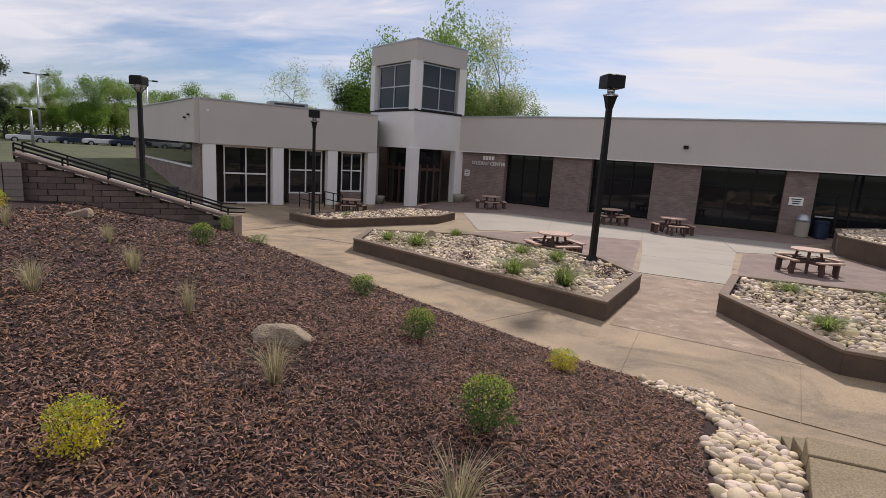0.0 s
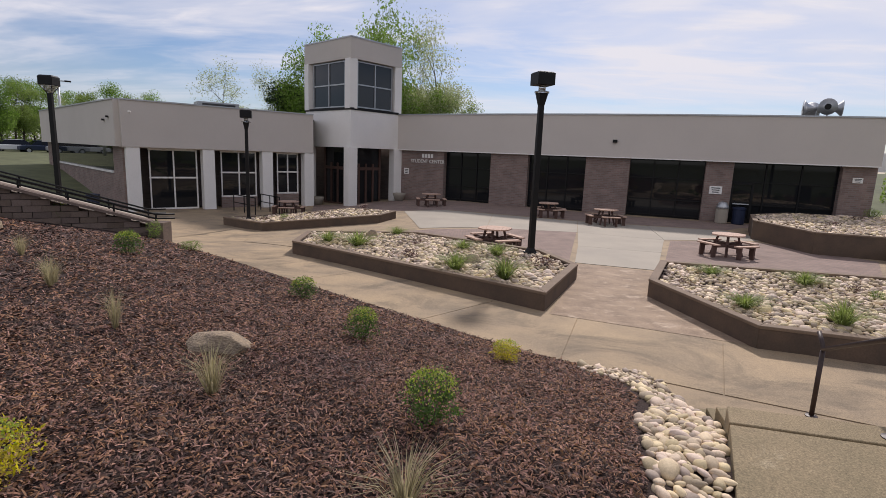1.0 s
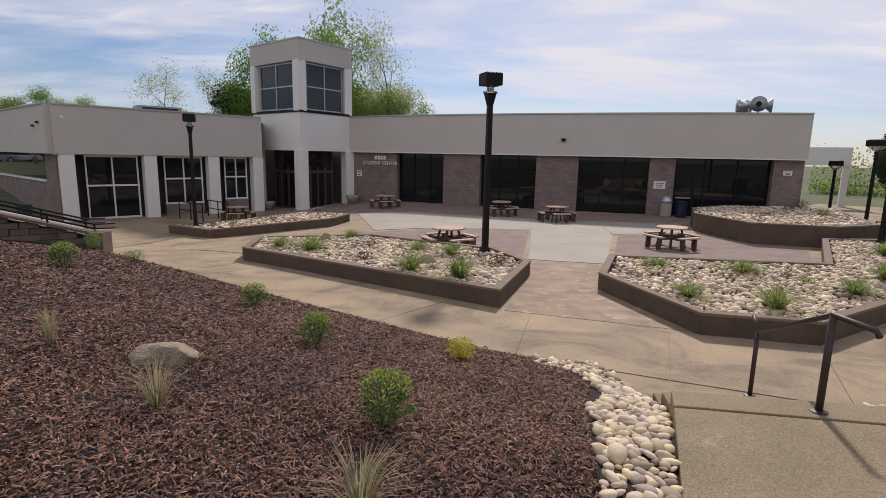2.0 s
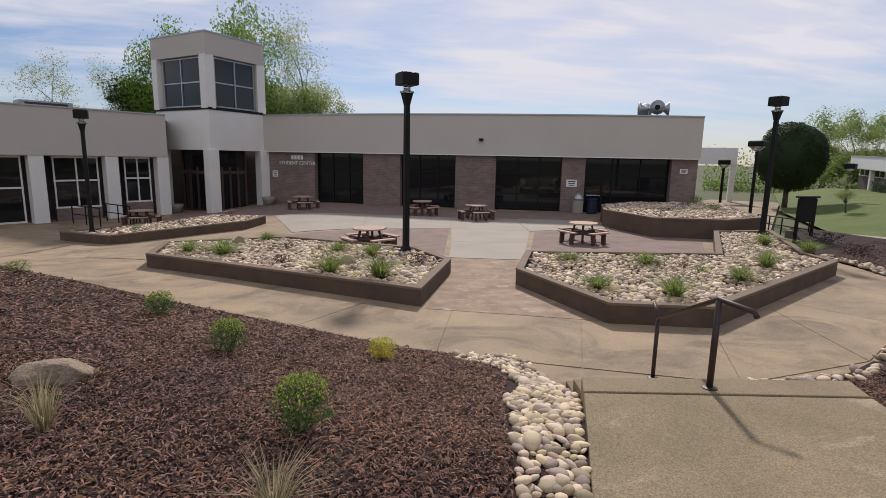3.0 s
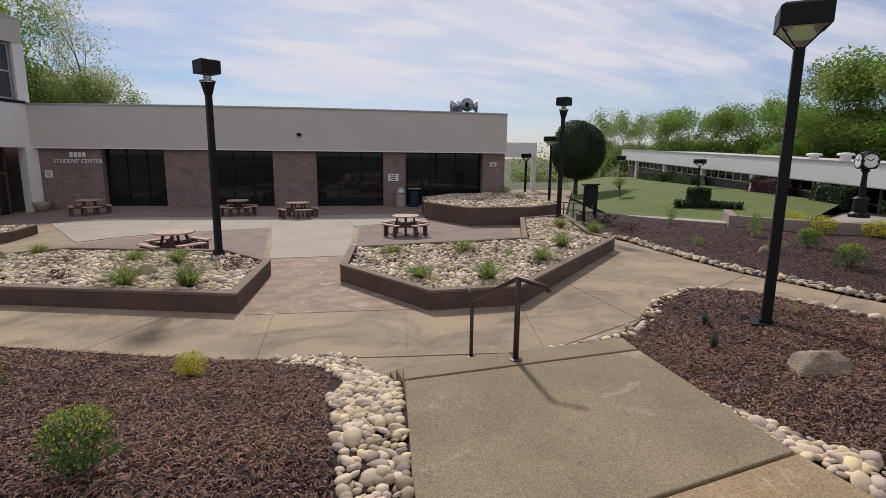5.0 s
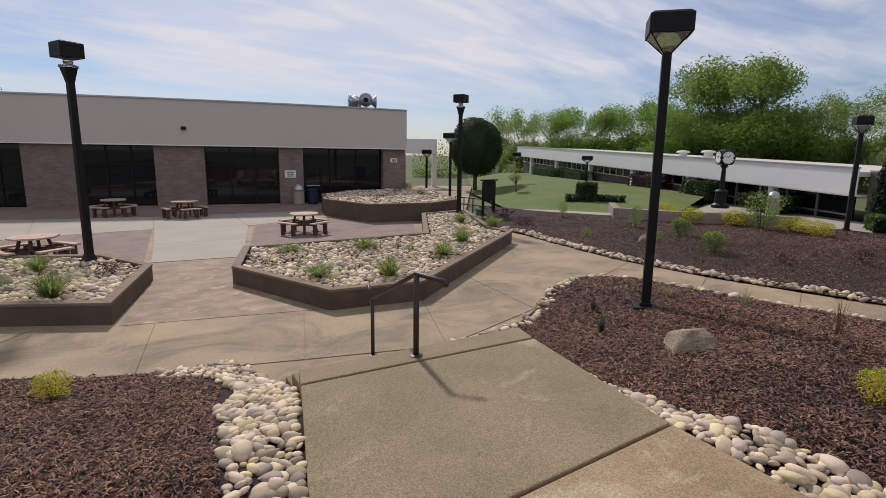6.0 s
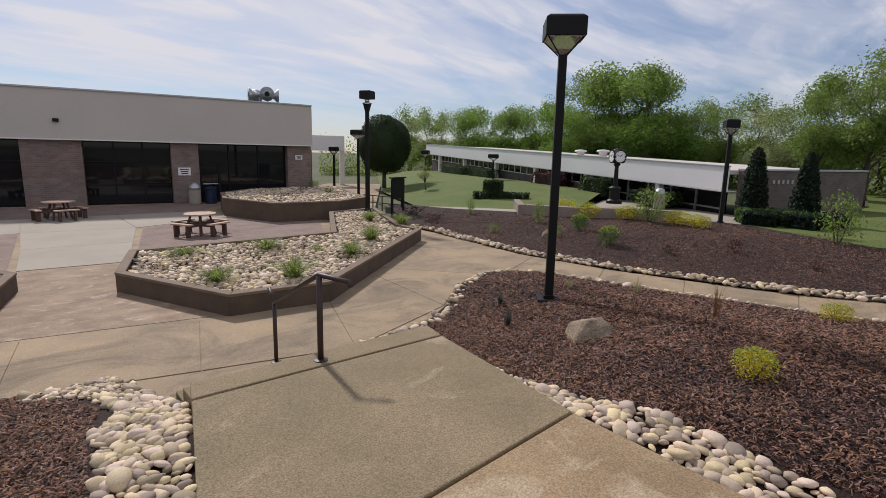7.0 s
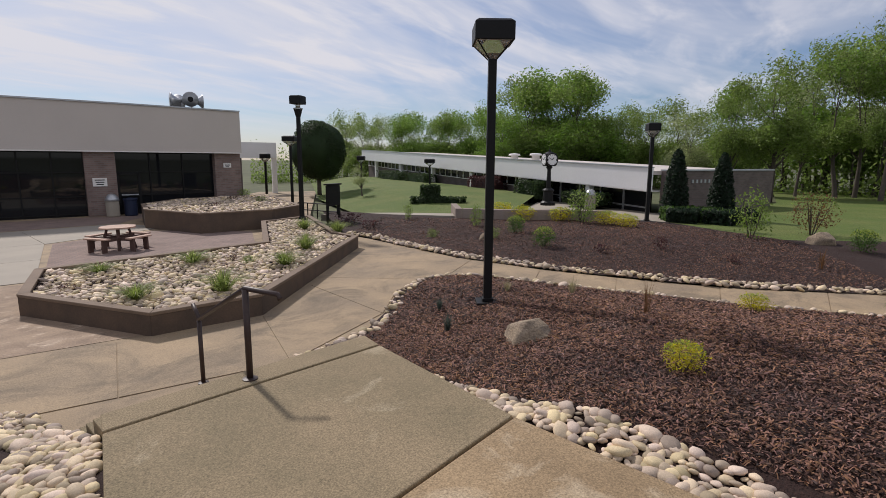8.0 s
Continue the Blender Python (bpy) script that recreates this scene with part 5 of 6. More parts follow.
BLOCK = material("wall_block", (0.165, 0.122, 0.098), rough=0.95, var=0.2, scale=2.5, fine=25, bump=0.4, piece=0.25)
BLOCK_TAN = material("tan_block", (0.30, 0.24, 0.20), rough=0.95, var=0.15, scale=2.5, fine=25, bump=0.3, piece=0.12)
rwall = tagged(thing("retaining_wall"), "dark brown block retaining wall stepping down the slope", "retaining wall", "", "structure")
rd = (RB - RA)
L = rd.length
rd.normalize()
part("backing", Mesh().add([(*(RA + Vector((-0.25, 0.25))), -0.5), (*(RB + Vector((-0.25, 0.25))), -0.5), (*(RB + Vector((-0.25, 0.25))), wall_top(1) - 0.1), (*(RA + Vector((-0.25, 0.25))), wall_top(0) - 0.1), (*(RA + Vector((-0.55, 0.6))), -0.5), (*(RB + Vector((-0.55, 0.6))), -0.5), (*(RB + Vector((-0.55, 0.6))), wall_top(1) - 0.1), (*(RA + Vector((-0.55, 0.6))), wall_top(0) - 0.1)], [(0, 1, 2, 3), (5, 4, 7, 6), (3, 2, 6, 7), (1, 5, 6, 2), (4, 0, 3, 7)]), BLOCK, rwall)
block_me = Mesh().box((0, 0, 0), (0.44, 0.26, 0.17)).data("block", BLOCK)
rr = random.Random(9)
row, z = 0, -0.3
while z < wall_top(1):
    s = -0.22 * (row % 2)
    while s < L:
        u = (s + 0.22) / L
        if 0 <= u <= 1.0 and z < wall_top(u) - 0.06:
            c = RA + rd * (s + 0.22)
            ob = new("block", block_me)
            ob.parent = rwall
            ob.matrix_basis = pose(c.x - 0.12 + rr.uniform(-.015, .015), c.y + 0.13, z, 0, 0, math.degrees(math.atan2(rd.y, rd.x))) 
        s += 0.455
    z += 0.185
    row += 1
cm_ = Mesh()
cap = [(*(RA + Vector((0.06, -0.06))),), (*(RB + Vector((0.06, -0.06))),), (*(RB + Vector((-0.4, 0.45))),), (*(RA + Vector((-0.4, 0.45))),)]
cm_.prism(cap, lambda x, y: wall_top((Vector((x, y)) - RA).dot(rd) / L) - 0.02, lambda x, y: wall_top((Vector((x, y)) - RA).dot(rd) / L) + 0.07)
part("cap", cm_, BLOCK, rwall)
part("end_block", Mesh().box((-10.55, 16.0, 0.05), (0.5, 0.5, 0.95)), BLOCK, rwall, bevel=0.02)
# ramp surface behind the wall
rm = Mesh().prism([tuple(RA + Vector((-0.45, 0.5))), tuple(RB + Vector((-0.45, 0.5))), tuple(RB + Vector((-1.7, 1.95))), tuple(RA + Vector((-1.7, 1.95)))], -0.8, lambda x, y: wall_top((Vector((x, y)) - RA).dot(rd) / L) - 0.12)
solid("ramp", rm, CONCRETE_PALE, "pale concrete ramp behind the retaining wall", "ramp", "structure")
for off, nm in ((0.18, "near"), (1.75, "far")):
    rl = tagged(thing("ramp_railing"), "black metal railing along the ramp", "railing")
    n_ = Vector((-0.66, 0.75))
    for dz in (0.32, 0.18):
        pts = [RA + n_ * off - rd * 0.55, RA + n_ * off, RB + n_ * off]
        zs = [wall_top(0) + dz, wall_top(0) + dz, wall_top(1) + dz]
        part("rail", Mesh().tube([(p.x, p.y, zz) for p, zz in zip(pts, zs)], 0.03, 8), METAL_BLACK, rl, smooth=True)
    for i in range(6):
        u = i / 5
        p = RA.lerp(RB, u) + n_ * off
        part("post", Mesh().tube([(p.x, p.y, wall_top(u) - 0.15), (p.x, p.y, wall_top(u) + 0.32)], 0.028, 8), METAL_BLACK, rl)
# upper return wall and its tan end pier
uw = tagged(thing("retaining_wall"), "dark block wall at the head of the ramp", "retaining wall", "", "structure")
w0, w1 = Vector((-16.0, 12.2)), Vector((-21.5, 7.2))
d2 = (w1 - w0).normalized()
zz, row = 0.8, 0
while zz < 2.25:
    s = -0.22 * (row % 2)
    while s < (w1 - w0).length:
        c = w0 + d2 * (s + 0.22)
        ob = new("block", block_me)
        ob.parent = uw
        ob.matrix_basis = pose(c.x - 0.12, c.y + 0.13, zz, 0, 0, math.degrees(math.atan2(d2.y, d2.x)))
        s += 0.455
    zz += 0.185
    row += 1
part("backing", slab_between(w1, w0, 0.2, 0.6, 0.4, 2.32), BLOCK, uw)
tan_me = Mesh().box((0, 0, 0), (0.42, 0.3, 0.18)).data("tan_block", BLOCK_TAN)
pier = tagged(thing("block_pier"), "tan block pier at the head of the mulch bed", "pier", "", "structure")
for k in range(6):
    for j in range(2):
        ob = new("block", tan_me)
        ob.parent = pier
        ob.matrix_basis = pose(-15.25 - 0.3 * j, 12.5 - 0.33 * j, 0.98 + 0.19 * k, 0, 0, 48)
part("core", Mesh().box((0, 0, 0), (0.8, 0.2, 1.2), pose(-15.48, 12.42, 1.45, 0, 0, 48)), BLOCK_TAN, pier)

# ---------------------------------------------------------------- things on and by the student centre
def horn(parent, c, d):
    d = Vector(d).normalized()
    c = Vector(c)
    pts = [c, c + d * 0.18, c + d * 0.42, c + d * 0.62, c + d * 0.66]
    part("horn", Mesh().tube(pts, [0.09, 0.12, 0.22, 0.42, 0.44], 16), METAL_GREY, parent, smooth=True)
    part("horn_throat", Mesh().tube([c + d * 0.662, c + d * 0.668], [0.16, 0.16], 12), METAL_BLACK, parent)


sr = thing("siren", (18.5, 30.9, ROOF - 0.2), 0, "cluster of grey warning horns on the roof", "siren")
for x, y in ((-0.35, -0.1), (0.35, 0.1), (0.0, 0.25)):
    part("mast", Mesh().tube([(x, y, 0), (x, y, 0.8)], 0.04, 8), METAL_GREY, sr)
part("hub", Mesh().lathe((0, 0, 0.75), [(0.2, 0), (0.28, 0.1), (0.28, 0.35), (0.15, 0.45)], 14), METAL_GREY, sr, smooth=True)
horn(sr, (-0.2, 0.1, 0.95), (-1, 0.35, 0))
horn(sr, (0.25, -0.05, 0.95), (1, -0.45, 0))
horn(sr, (0.12, -0.15, 0.98), (-0.45, -0.9, 0))
horn(sr, (-0.25, 0.2, 0.93), (0.3, 0.9, 0))

def on_front(k, z, d=-0.02):
    """A frame on the front at the ratio k: origin on the wall, x along it."""
    p = at_ratio(k)
    q = at_ratio(k + 0.01)
    a = math.degrees(math.atan2((q - p).y, (q - p).x))
    n = Vector((-(q - p).y, (q - p).x)).normalized()
    c = p + n * d
    return pose(c.x, c.y, z, 90, 0, a)


def words(name, text, size, m, mat, label):
    cu = bpy.data.curves.new(name, "FONT")
    cu.body, cu.size, cu.extrude, cu.align_x = text, size, 0.02, "CENTER"
    tmp = bpy.data.objects.new(name, cu)
    scene.collection.objects.link(tmp)
    me = bpy.data.meshes.new_from_object(tmp.evaluated_get(bpy.context.evaluated_depsgraph_get()))
    bpy.data.objects.remove(tmp)
    me.materials.clear()
    me.materials.append(mat)
    ob = new(name, me)
    ob.matrix_basis = m
    return tagged(ob, label, "sign")


words("wall_lettering", "STUDENT CENTER", 0.33, on_front(-0.1065, 2.42, -0.03), WHITE, "white raised letters on the brick wall")
bars = Mesh()
for i in range(4):
    bars.box((-0.36 + 0.24 * i, 0.12, 0), (0.17, 0.26, 0.04))
ob = solid("wall_lettering", bars, WHITE, "white raised letter bars above the lettering", "sign")
ob.matrix_basis = on_front(-0.1065, 2.78, -0.02)


def plate(k, z, w, h, label):
    t = thing("wall_sign", (0, 0, 0), 0, label, "sign", "wall signs")
    t.matrix_basis = on_front(k, z, -0.02)
    part("board", Mesh().box((0, 0, 0), (w, h, 0.03)), WHITE, t, bevel=0.005)
    for i in range(3):
        part("text_bar", Mesh().box((0, h * (0.26 - 0.26 * i), 0.018), (w * (0.7 - 0.1 * i), h * 0.11, 0.006)), METAL_BLACK, t, "dark line of small text")


plate(-0.146, 1.8, 0.42, 0.42, "small white notice on the brick wall")
plate(0.432, 1.72, 0.62, 0.42, "white notice board on the brick pier")
plate(0.680, 2.55, 0.45, 0.26, "small white plates on the end pier")
fl = thing("flood_light", (0, 0, 0), 0, "small dark flood light on the fascia", "light")
fl.matrix_basis = on_front(0.242, 4.15, -0.27)
part("housing", Mesh().box((0, 0, 0.06), (0.24, 0.16, 0.14)), METAL_BLACK, fl, bevel=0.01)
part("bracket", Mesh().box((0, 0, 0.0), (0.08, 0.08, 0.06)), METAL_BLACK, fl)
for u, z in ((0.02, 4.6), (0.94, 4.35), (0.90, 4.2)):
    p = LA + Vector((0.5, 0.1)) if u < 0.1 else LE.lerp(LA, u)
    cc_ = thing("wall_camera", (p.x + (0.0 if u > 0.1 else 0.3), p.y - 0.45, z), 30, "small security camera on the fascia", "camera")
    part("body", Mesh().box((0, 0, 0), (0.12, 0.26, 0.1)), WHITE if u < 0.1 else METAL_BLACK, cc_, bevel=0.01)
    part("bracket", Mesh().tube([(0, 0.1, 0), (0, 0.32, 0.06)], 0.02, 6), METAL_BLACK, cc_)

# door in the last window wall
dm_p, dm_q = edges[7].lerp(edges[8], 0.02), edges[7].lerp(edges[8], 0.22)
dr = thing("door", (0, 0, 0), 0, "dark framed glass door in the window wall", "door")
dfr = Mesh()
for c in (dm_p, dm_q):
    e_ = (dm_q - dm_p).normalized() * 0.06
    slab_between(c - e_, c + e_, 0.28, 0.40, 0.0, 2.15, dfr)
slab_between(dm_p, dm_q, 0.28, 0.40, 2.05, 2.17, dfr)
slab_between(dm_p, dm_q, 0.28, 0.40, 0.0, 0.25, dfr)
part("frame", dfr, METAL_BLACK, dr)
part("pane", slab_between(dm_p, dm_q, 0.33, 0.35, 0.2, 2.1), GLASS, dr)
part("push_bar", slab_between(dm_p.lerp(dm_q, 0.1), dm_p.lerp(dm_q, 0.9), 0.22, 0.27, 1.0, 1.06), METAL_GREY, dr, "bright metal push bar")

# entrance doors between the pillars
for a_, b_ in ((TL, TC), (TC, TR)):
    cc_ = sum(tp, Vector((0, 0))) / 4
    a2, b2 = cc_ + (a_ - cc_) * 0.60, cc_ + (b_ - cc_) * 0.60
    ent = thing("entrance_doors", (0, 0, 0), 0, "bronze framed glass double doors under the tower", "door", "entrance doors")
    part("pane", slab_between(a2, b2, 0.02, 0.05, BASE, FASCIA), GLASS, ent)
    for i in range(5):
        c = a2.lerp(b2, i / 4)
        e_ = (b2 - a2).normalized() * 0.07
        part("frame", slab_between(c - e_, c + e_, -0.06, 0.08, BASE, 2.2 if 0 < i < 4 else FASCIA), WOOD_DARK, ent)
    part("head", slab_between(a2, b2, -0.05, 0.07, 1.75, 1.95), WOOD_DARK, ent)
    part("rail", slab_between(a2, b2, -0.05, 0.07, BASE, BASE + 0.25), WOOD_DARK, ent)


def bin_thing(x, y, mat, label, dome=True):
    t = thing("litter_bin", (x, y, plaza_z(x, y) + 0.008), 0, label, "bin", "litter bins")
    part("body", Mesh().lathe((0, 0, 0), [(0.27, 0), (0.3, 0.05), (0.3, 0.75), (0.32, 0.8)], 18), mat, t, smooth=False)
    part("lid", Mesh().lathe((0, 0, 0.8), [(0.32, 0), (0.3, 0.1), (0.2, 0.3), (0.06, 0.36)] if dome else [(0.33, 0), (0.33, 0.08), (0.1, 0.12)], 18), METAL_GREY if dome else mat, t, smooth=dome)
    return t


BLUE = material("blue_plastic", (0.012, 0.02, 0.05), rough=0.5, var=0.1, bump=0.05)
pb = at_ratio(0.438)
bin_thing(pb.x, pb.y - 0.7, CONCRETE_PALE, "concrete litter bin with a domed lid by the brick pier")
pb = at_ratio(0.466)
bin_thing(pb.x + 0.1, pb.y - 0.6, BLUE, "dark blue recycling bin by the glass door", False)
bin_thing(-21.0, 26.6, BLUE, "dark blue bin beside the side wall", False)
bin_thing(29.6, 9.6, CONCRETE_PALE, "pale round litter bin on the forecourt").location.z = 0.21
for x, y in ((TL.x + 1.3, TL.y - 1.9), (TR.x + 0.3, TR.y - 0.9)):
    u_ = thing("flower_pot", (x, y, plaza_z(x, y)), 0, "round concrete plant pot beside the entrance", "pot", "entrance pots")
    part("pot", Mesh().lathe((0, 0, 0), [(0.28, 0), (0.42, 0.4), (0.46, 0.55), (0.36, 0.55), (0.34, 0.48)], 18), CONCRETE_PALE, u_, smooth=True)
# railing by the west columns
for s0, s1 in (((-14.6, 29.6), (-12.6, 28.0)), ((-13.4, 30.6), (-11.6, 29.0))):
    g_ = thing("entrance_railing", (0, 0, 0), 0, "low black metal railing before the columns", "railing", "entrance railings")
    a_, b_ = Vector(s0), Vector(s1)
    zb = plaza_z(*s0)
    part("rail", Mesh().tube([(*a_, zb + 0.95), (*b_, zb + 0.95)], 0.03, 8), METAL_BLACK, g_)
    part("rail", Mesh().tube([(*a_, zb + 0.5), (*b_, zb + 0.5)], 0.025, 8), METAL_BLACK, g_)
    for i in range(3):
        c = a_.lerp(b_, i / 2)
        part("post", Mesh().tube([(*c, zb), (*c, zb + 0.95)], 0.03, 8), METAL_BLACK, g_)

# roof plant on the west wing
ru = thing("roof_unit", (-21.0, 40.5, ROOF - 0.2), 40, "grey boxy air unit on the flat roof", "roof unit")
part("casing", Mesh().box((0, 0, 0.55), (3.0, 1.6, 0.7)), METAL_GREY, ru, bevel=0.03)
part("grille", Mesh().box((0, -0.81, 0.55), (2.4, 0.04, 0.45)), ASPHALT, ru)

# notice board by the planter
nb = thing("notice_board", (17.44, 17.56, 0.05), 8, "dark green notice board on two posts", "notice board")
for s in (-0.42, 0.42):
    part("post", Mesh().box((s, 0, 0.85), (0.09, 0.09, 1.7)), METAL_BLACK, nb)
part("board", Mesh().box((0, 0, 1.25), (0.8, 0.10, 0.95)), METAL_BLACK, nb, bevel=0.01)
part("top", Mesh().box((0, 0, 1.76), (1.05, 0.22, 0.07)), METAL_BLACK, nb, bevel=0.01)

# railing beside the annex walk
pr_ = thing("path_railing", (0, 0, 0), 0, "low black metal railing beside the walk", "railing")
for i in range(5):
    a_ = Vector((18.3, 21.0)).lerp(Vector((18.5, 18.4)), i / 4)
    part("post", Mesh().tube([(a_.x, a_.y, 0.0), (a_.x, a_.y, 0.75)], 0.03, 8), METAL_BLACK, pr_)
for z in (0.4, 0.75):
    part("rail", Mesh().tube([(18.3, 21.0, z), (18.5, 18.4, z)], 0.025, 8), METAL_BLACK, pr_)

# street clock
ck = thing("street_clock", (28.27, 11.6, 0.45), 48, "black four-faced street clock on a cast post", "clock")
part("pedestal", Mesh().lathe((0, 0, 0), [(0.42, 0), (0.42, 0.15), (0.3, 0.25), (0.28, 0.75), (0.34, 0.85), (0.2, 0.95)], 12), METAL_BLACK, ck)
part("shaft", Mesh().lathe((0, 0, 0.9), [(0.14, 0), (0.12, 0.6), (0.1, 1.1), (0.2, 1.25), (0.1, 1.3)], 12), METAL_BLACK, ck)
part("head", Mesh().box((0, 0, 2.55), (0.5, 0.5, 0.52)).lathe((0, 0, 2.86), [(0.34, 0), (0.22, 0.08), (0.06, 0.14), (0.03, 0.3)], 12), METAL_BLACK, ck)
for k in range(4):
    a = k * math.pi / 2
    d = Vector((math.sin(a), -math.cos(a), 0))
    c = Vector((0, 0, 2.55))
    part("bezel", Mesh().tube([c + d * 0.24, c + d * 0.34], 0.36, 24), METAL_BLACK, ck)
    fc = part("dial", Mesh().tube([c + d * 0.33, c + d * 0.352], 0.30, 24), PANEL_WHITE, ck, "white clock dial")
    side = Vector((-d.y, d.x, 0))
    part("hour_pointer", Mesh().tube([c + d * 0.36, c + d * 0.36 + side * 0.10 + Vector((0, 0, 0.12))], 0.018, 4), METAL_BLACK, fc)
    part("minute_pointer", Mesh().tube([c + d * 0.36, c + d * 0.36 - side * 0.2 + Vector((0, 0, 0.1))], 0.013, 4), METAL_BLACK, fc)
    for h in range(12):
        b_ = h * math.pi / 6
        e_ = side * math.sin(b_) + Vector((0, 0, math.cos(b_)))
        part("hour_mark", Mesh().tube([c + d * 0.355 + e_ * 0.23, c + d * 0.355 + e_ * 0.275], 0.012, 4), METAL_BLACK, fc)

# stone-edged terrace at the back of the far bed
tw = tagged(thing("terrace_wall"), "low pale stone terrace wall", "terrace wall", "", "structure")
tpts = [Vector(p) for p in ((22.6, 14.1), (20.4, 12.4), (21.0, 10.6), (22.4, 8.7), (23.4, 6.6))]
for a_, b_ in zip(tpts, tpts[1:]):
    part("wall", slab_between(a_, b_, 0.0, 0.3, 0.1, 0.78), BLOCK_TAN, tw, bevel=0.02)

# parked cars far in the west
def car(x, y, z, turn, paint, label):
    t = thing("car", (x, y, z), turn, label, "car", "parked cars")
    m = Mesh()
    prof = [(-2.2, 0.35), (-2.2, 0.8), (-1.5, 0.92), (2.1, 0.9), (2.25, 0.6), (2.2, 0.35)]
    m.add([(px, s * 0.88, pz) for s in (-1, 1) for px, pz in prof], [tuple(range(6)), tuple(range(11, 5, -1))] + [(i, (i + 1) % 6, 6 + (i + 1) % 6, 6 + i)[::-1] for i in range(6)])
    part("body", m, paint, t, bevel=0.08)
    c = Mesh().add([(px, s * k, pz) for s in (-1, 1) for px, pz, k in ((-1.2, 0.9, 0.82), (-0.5, 1.42, 0.66), (1.2, 1.45, 0.66), (1.95, 0.9, 0.82))], [(0, 1, 2, 3), (7, 6, 5, 4), (1, 5, 6, 2), (0, 4, 5, 1), (2, 6, 7, 3)])
    part("cabin", c, GLASS, t, "dark car windows")
    part("roof", Mesh().box((0.35, 0, 1.45), (1.6, 1.25, 0.05)), paint, t, bevel=0.02)
    for px in (-1.4, 1.4):
        for s in (-1, 1):
            w = part("tyre", Mesh().tube([(px, s * 0.72, 0.33), (px, s * 0.92, 0.33)], 0.33, 14), METAL_BLACK, t)
            part("rim", Mesh().tube([(px, s * 0.90, 0.33), (px, s * 0.93, 0.33)], 0.2, 10), METAL_GREY, w)


PAINTS = [material("car_paint_" + n, c, rough=0.3, var=0.03, bump=0) for n, c in (("white", (0.7, 0.7, 0.7)), ("silver", (0.4, 0.41, 0.42)), ("navy", (0.02, 0.03, 0.06)))]
lot = [(-67, 57), (-44, 73), (-36, 64), (-58, 47)]
solid("parking_lot", sheet(lot, 4.0, lambda x, y: 1.35 + 0.02 * (x + 50) * 0), ASPHALT, "grey asphalt car park at the edge of the wood", "parking lot", "structure")
for i, (x, y) in enumerate([(-57.5, 50.6), (-56.0, 52.2), (-54.4, 53.8), (-52.6, 55.4), (-50.6, 57.2), (-48.8, 58.9), (-46.6, 61.0)]):
    car(x, y, 1.36, 48 + i * 3, PAINTS[(0, 1, 2, 0, 2, 1, 0)[i]], ("white", "silver", "dark navy", "white", "dark navy", "silver", "white")[i] + " car parked by the wood")
for x, y, h in ((-58.5, 52.8, 9.2), (-47.2, 56.5, 9.4), (-51.5, 45.5, 5.0)):
    lp_ = thing("light_pole", (x, y, 1.3), 40, "tall grey light pole in the car park", "lamp", "car park lights")
    part("pole", Mesh().tube([(0, 0, 0), (0, 0, h - 1.3)], [0.16, 0.1], 8), METAL_GREY, lp_, smooth=True)
    part("arm", Mesh().box((0, 0, h - 1.3), (1.8, 0.12, 0.12)), METAL_GREY, lp_)
    for s in (-1, 1):
        part("lamp_head", Mesh().box((s * 0.9, 0, h - 1.28), (0.6, 0.35, 0.16)), METAL_BLACK, lp_, bevel=0.02)


# ---------------------------------------------------------------- walkway joints
walkway = tagged(thing("walkway_panels"), "tan concrete walkway panels with open joints", "paving", "", "structure")
court = tagged(thing("court_panels"), "pale smooth concrete court panels", "paving", "", "structure")


def shrink(poly, d):
    n = len(poly)
    if sum(poly[i][0] * poly[(i + 1) % n][1] - poly[(i + 1) % n][0] * poly[i][1] for i in range(n)) < 0:
        poly = poly[::-1]
    out = []
    for i in range(n):
        a, b, c = Vector(poly[i - 1]), Vector(poly[i]), Vector(poly[(i + 1) % n])
        n1 = Vector((-(b - a).y, (b - a).x)).normalized()
        n2 = Vector((-(c - b).y, (c - b).x)).normalized()
        out.append(tuple(b + (n1 + n2) / max(0.4, 1 + n1.dot(n2)) * d))
    return out


def panels(parent, polys, mat, top):
    for poly in polys:
        pts = []
        sh_ = shrink(poly, 0.009)
        if min(p[0] for p in poly) < -1 and max(p[1] for p in poly) > 13.5:
            part("panel", sheet(sh_, 0.8, lambda x, y: plaza_z(x, y) + top), mat, parent)
            continue
        for p, q in zip(sh_, sh_[1:] + sh_[:1]):
            k = max(1, int((Vector(q) - Vector(p)).length / 1.2))
            pts += [tuple(Vector(p).lerp(Vector(q), i / k)) for i in range(k)]
        part("panel", Mesh().prism(pts, lambda x, y: plaza_z(x, y) - 0.02, lambda x, y: plaza_z(x, y) + top), mat, parent)


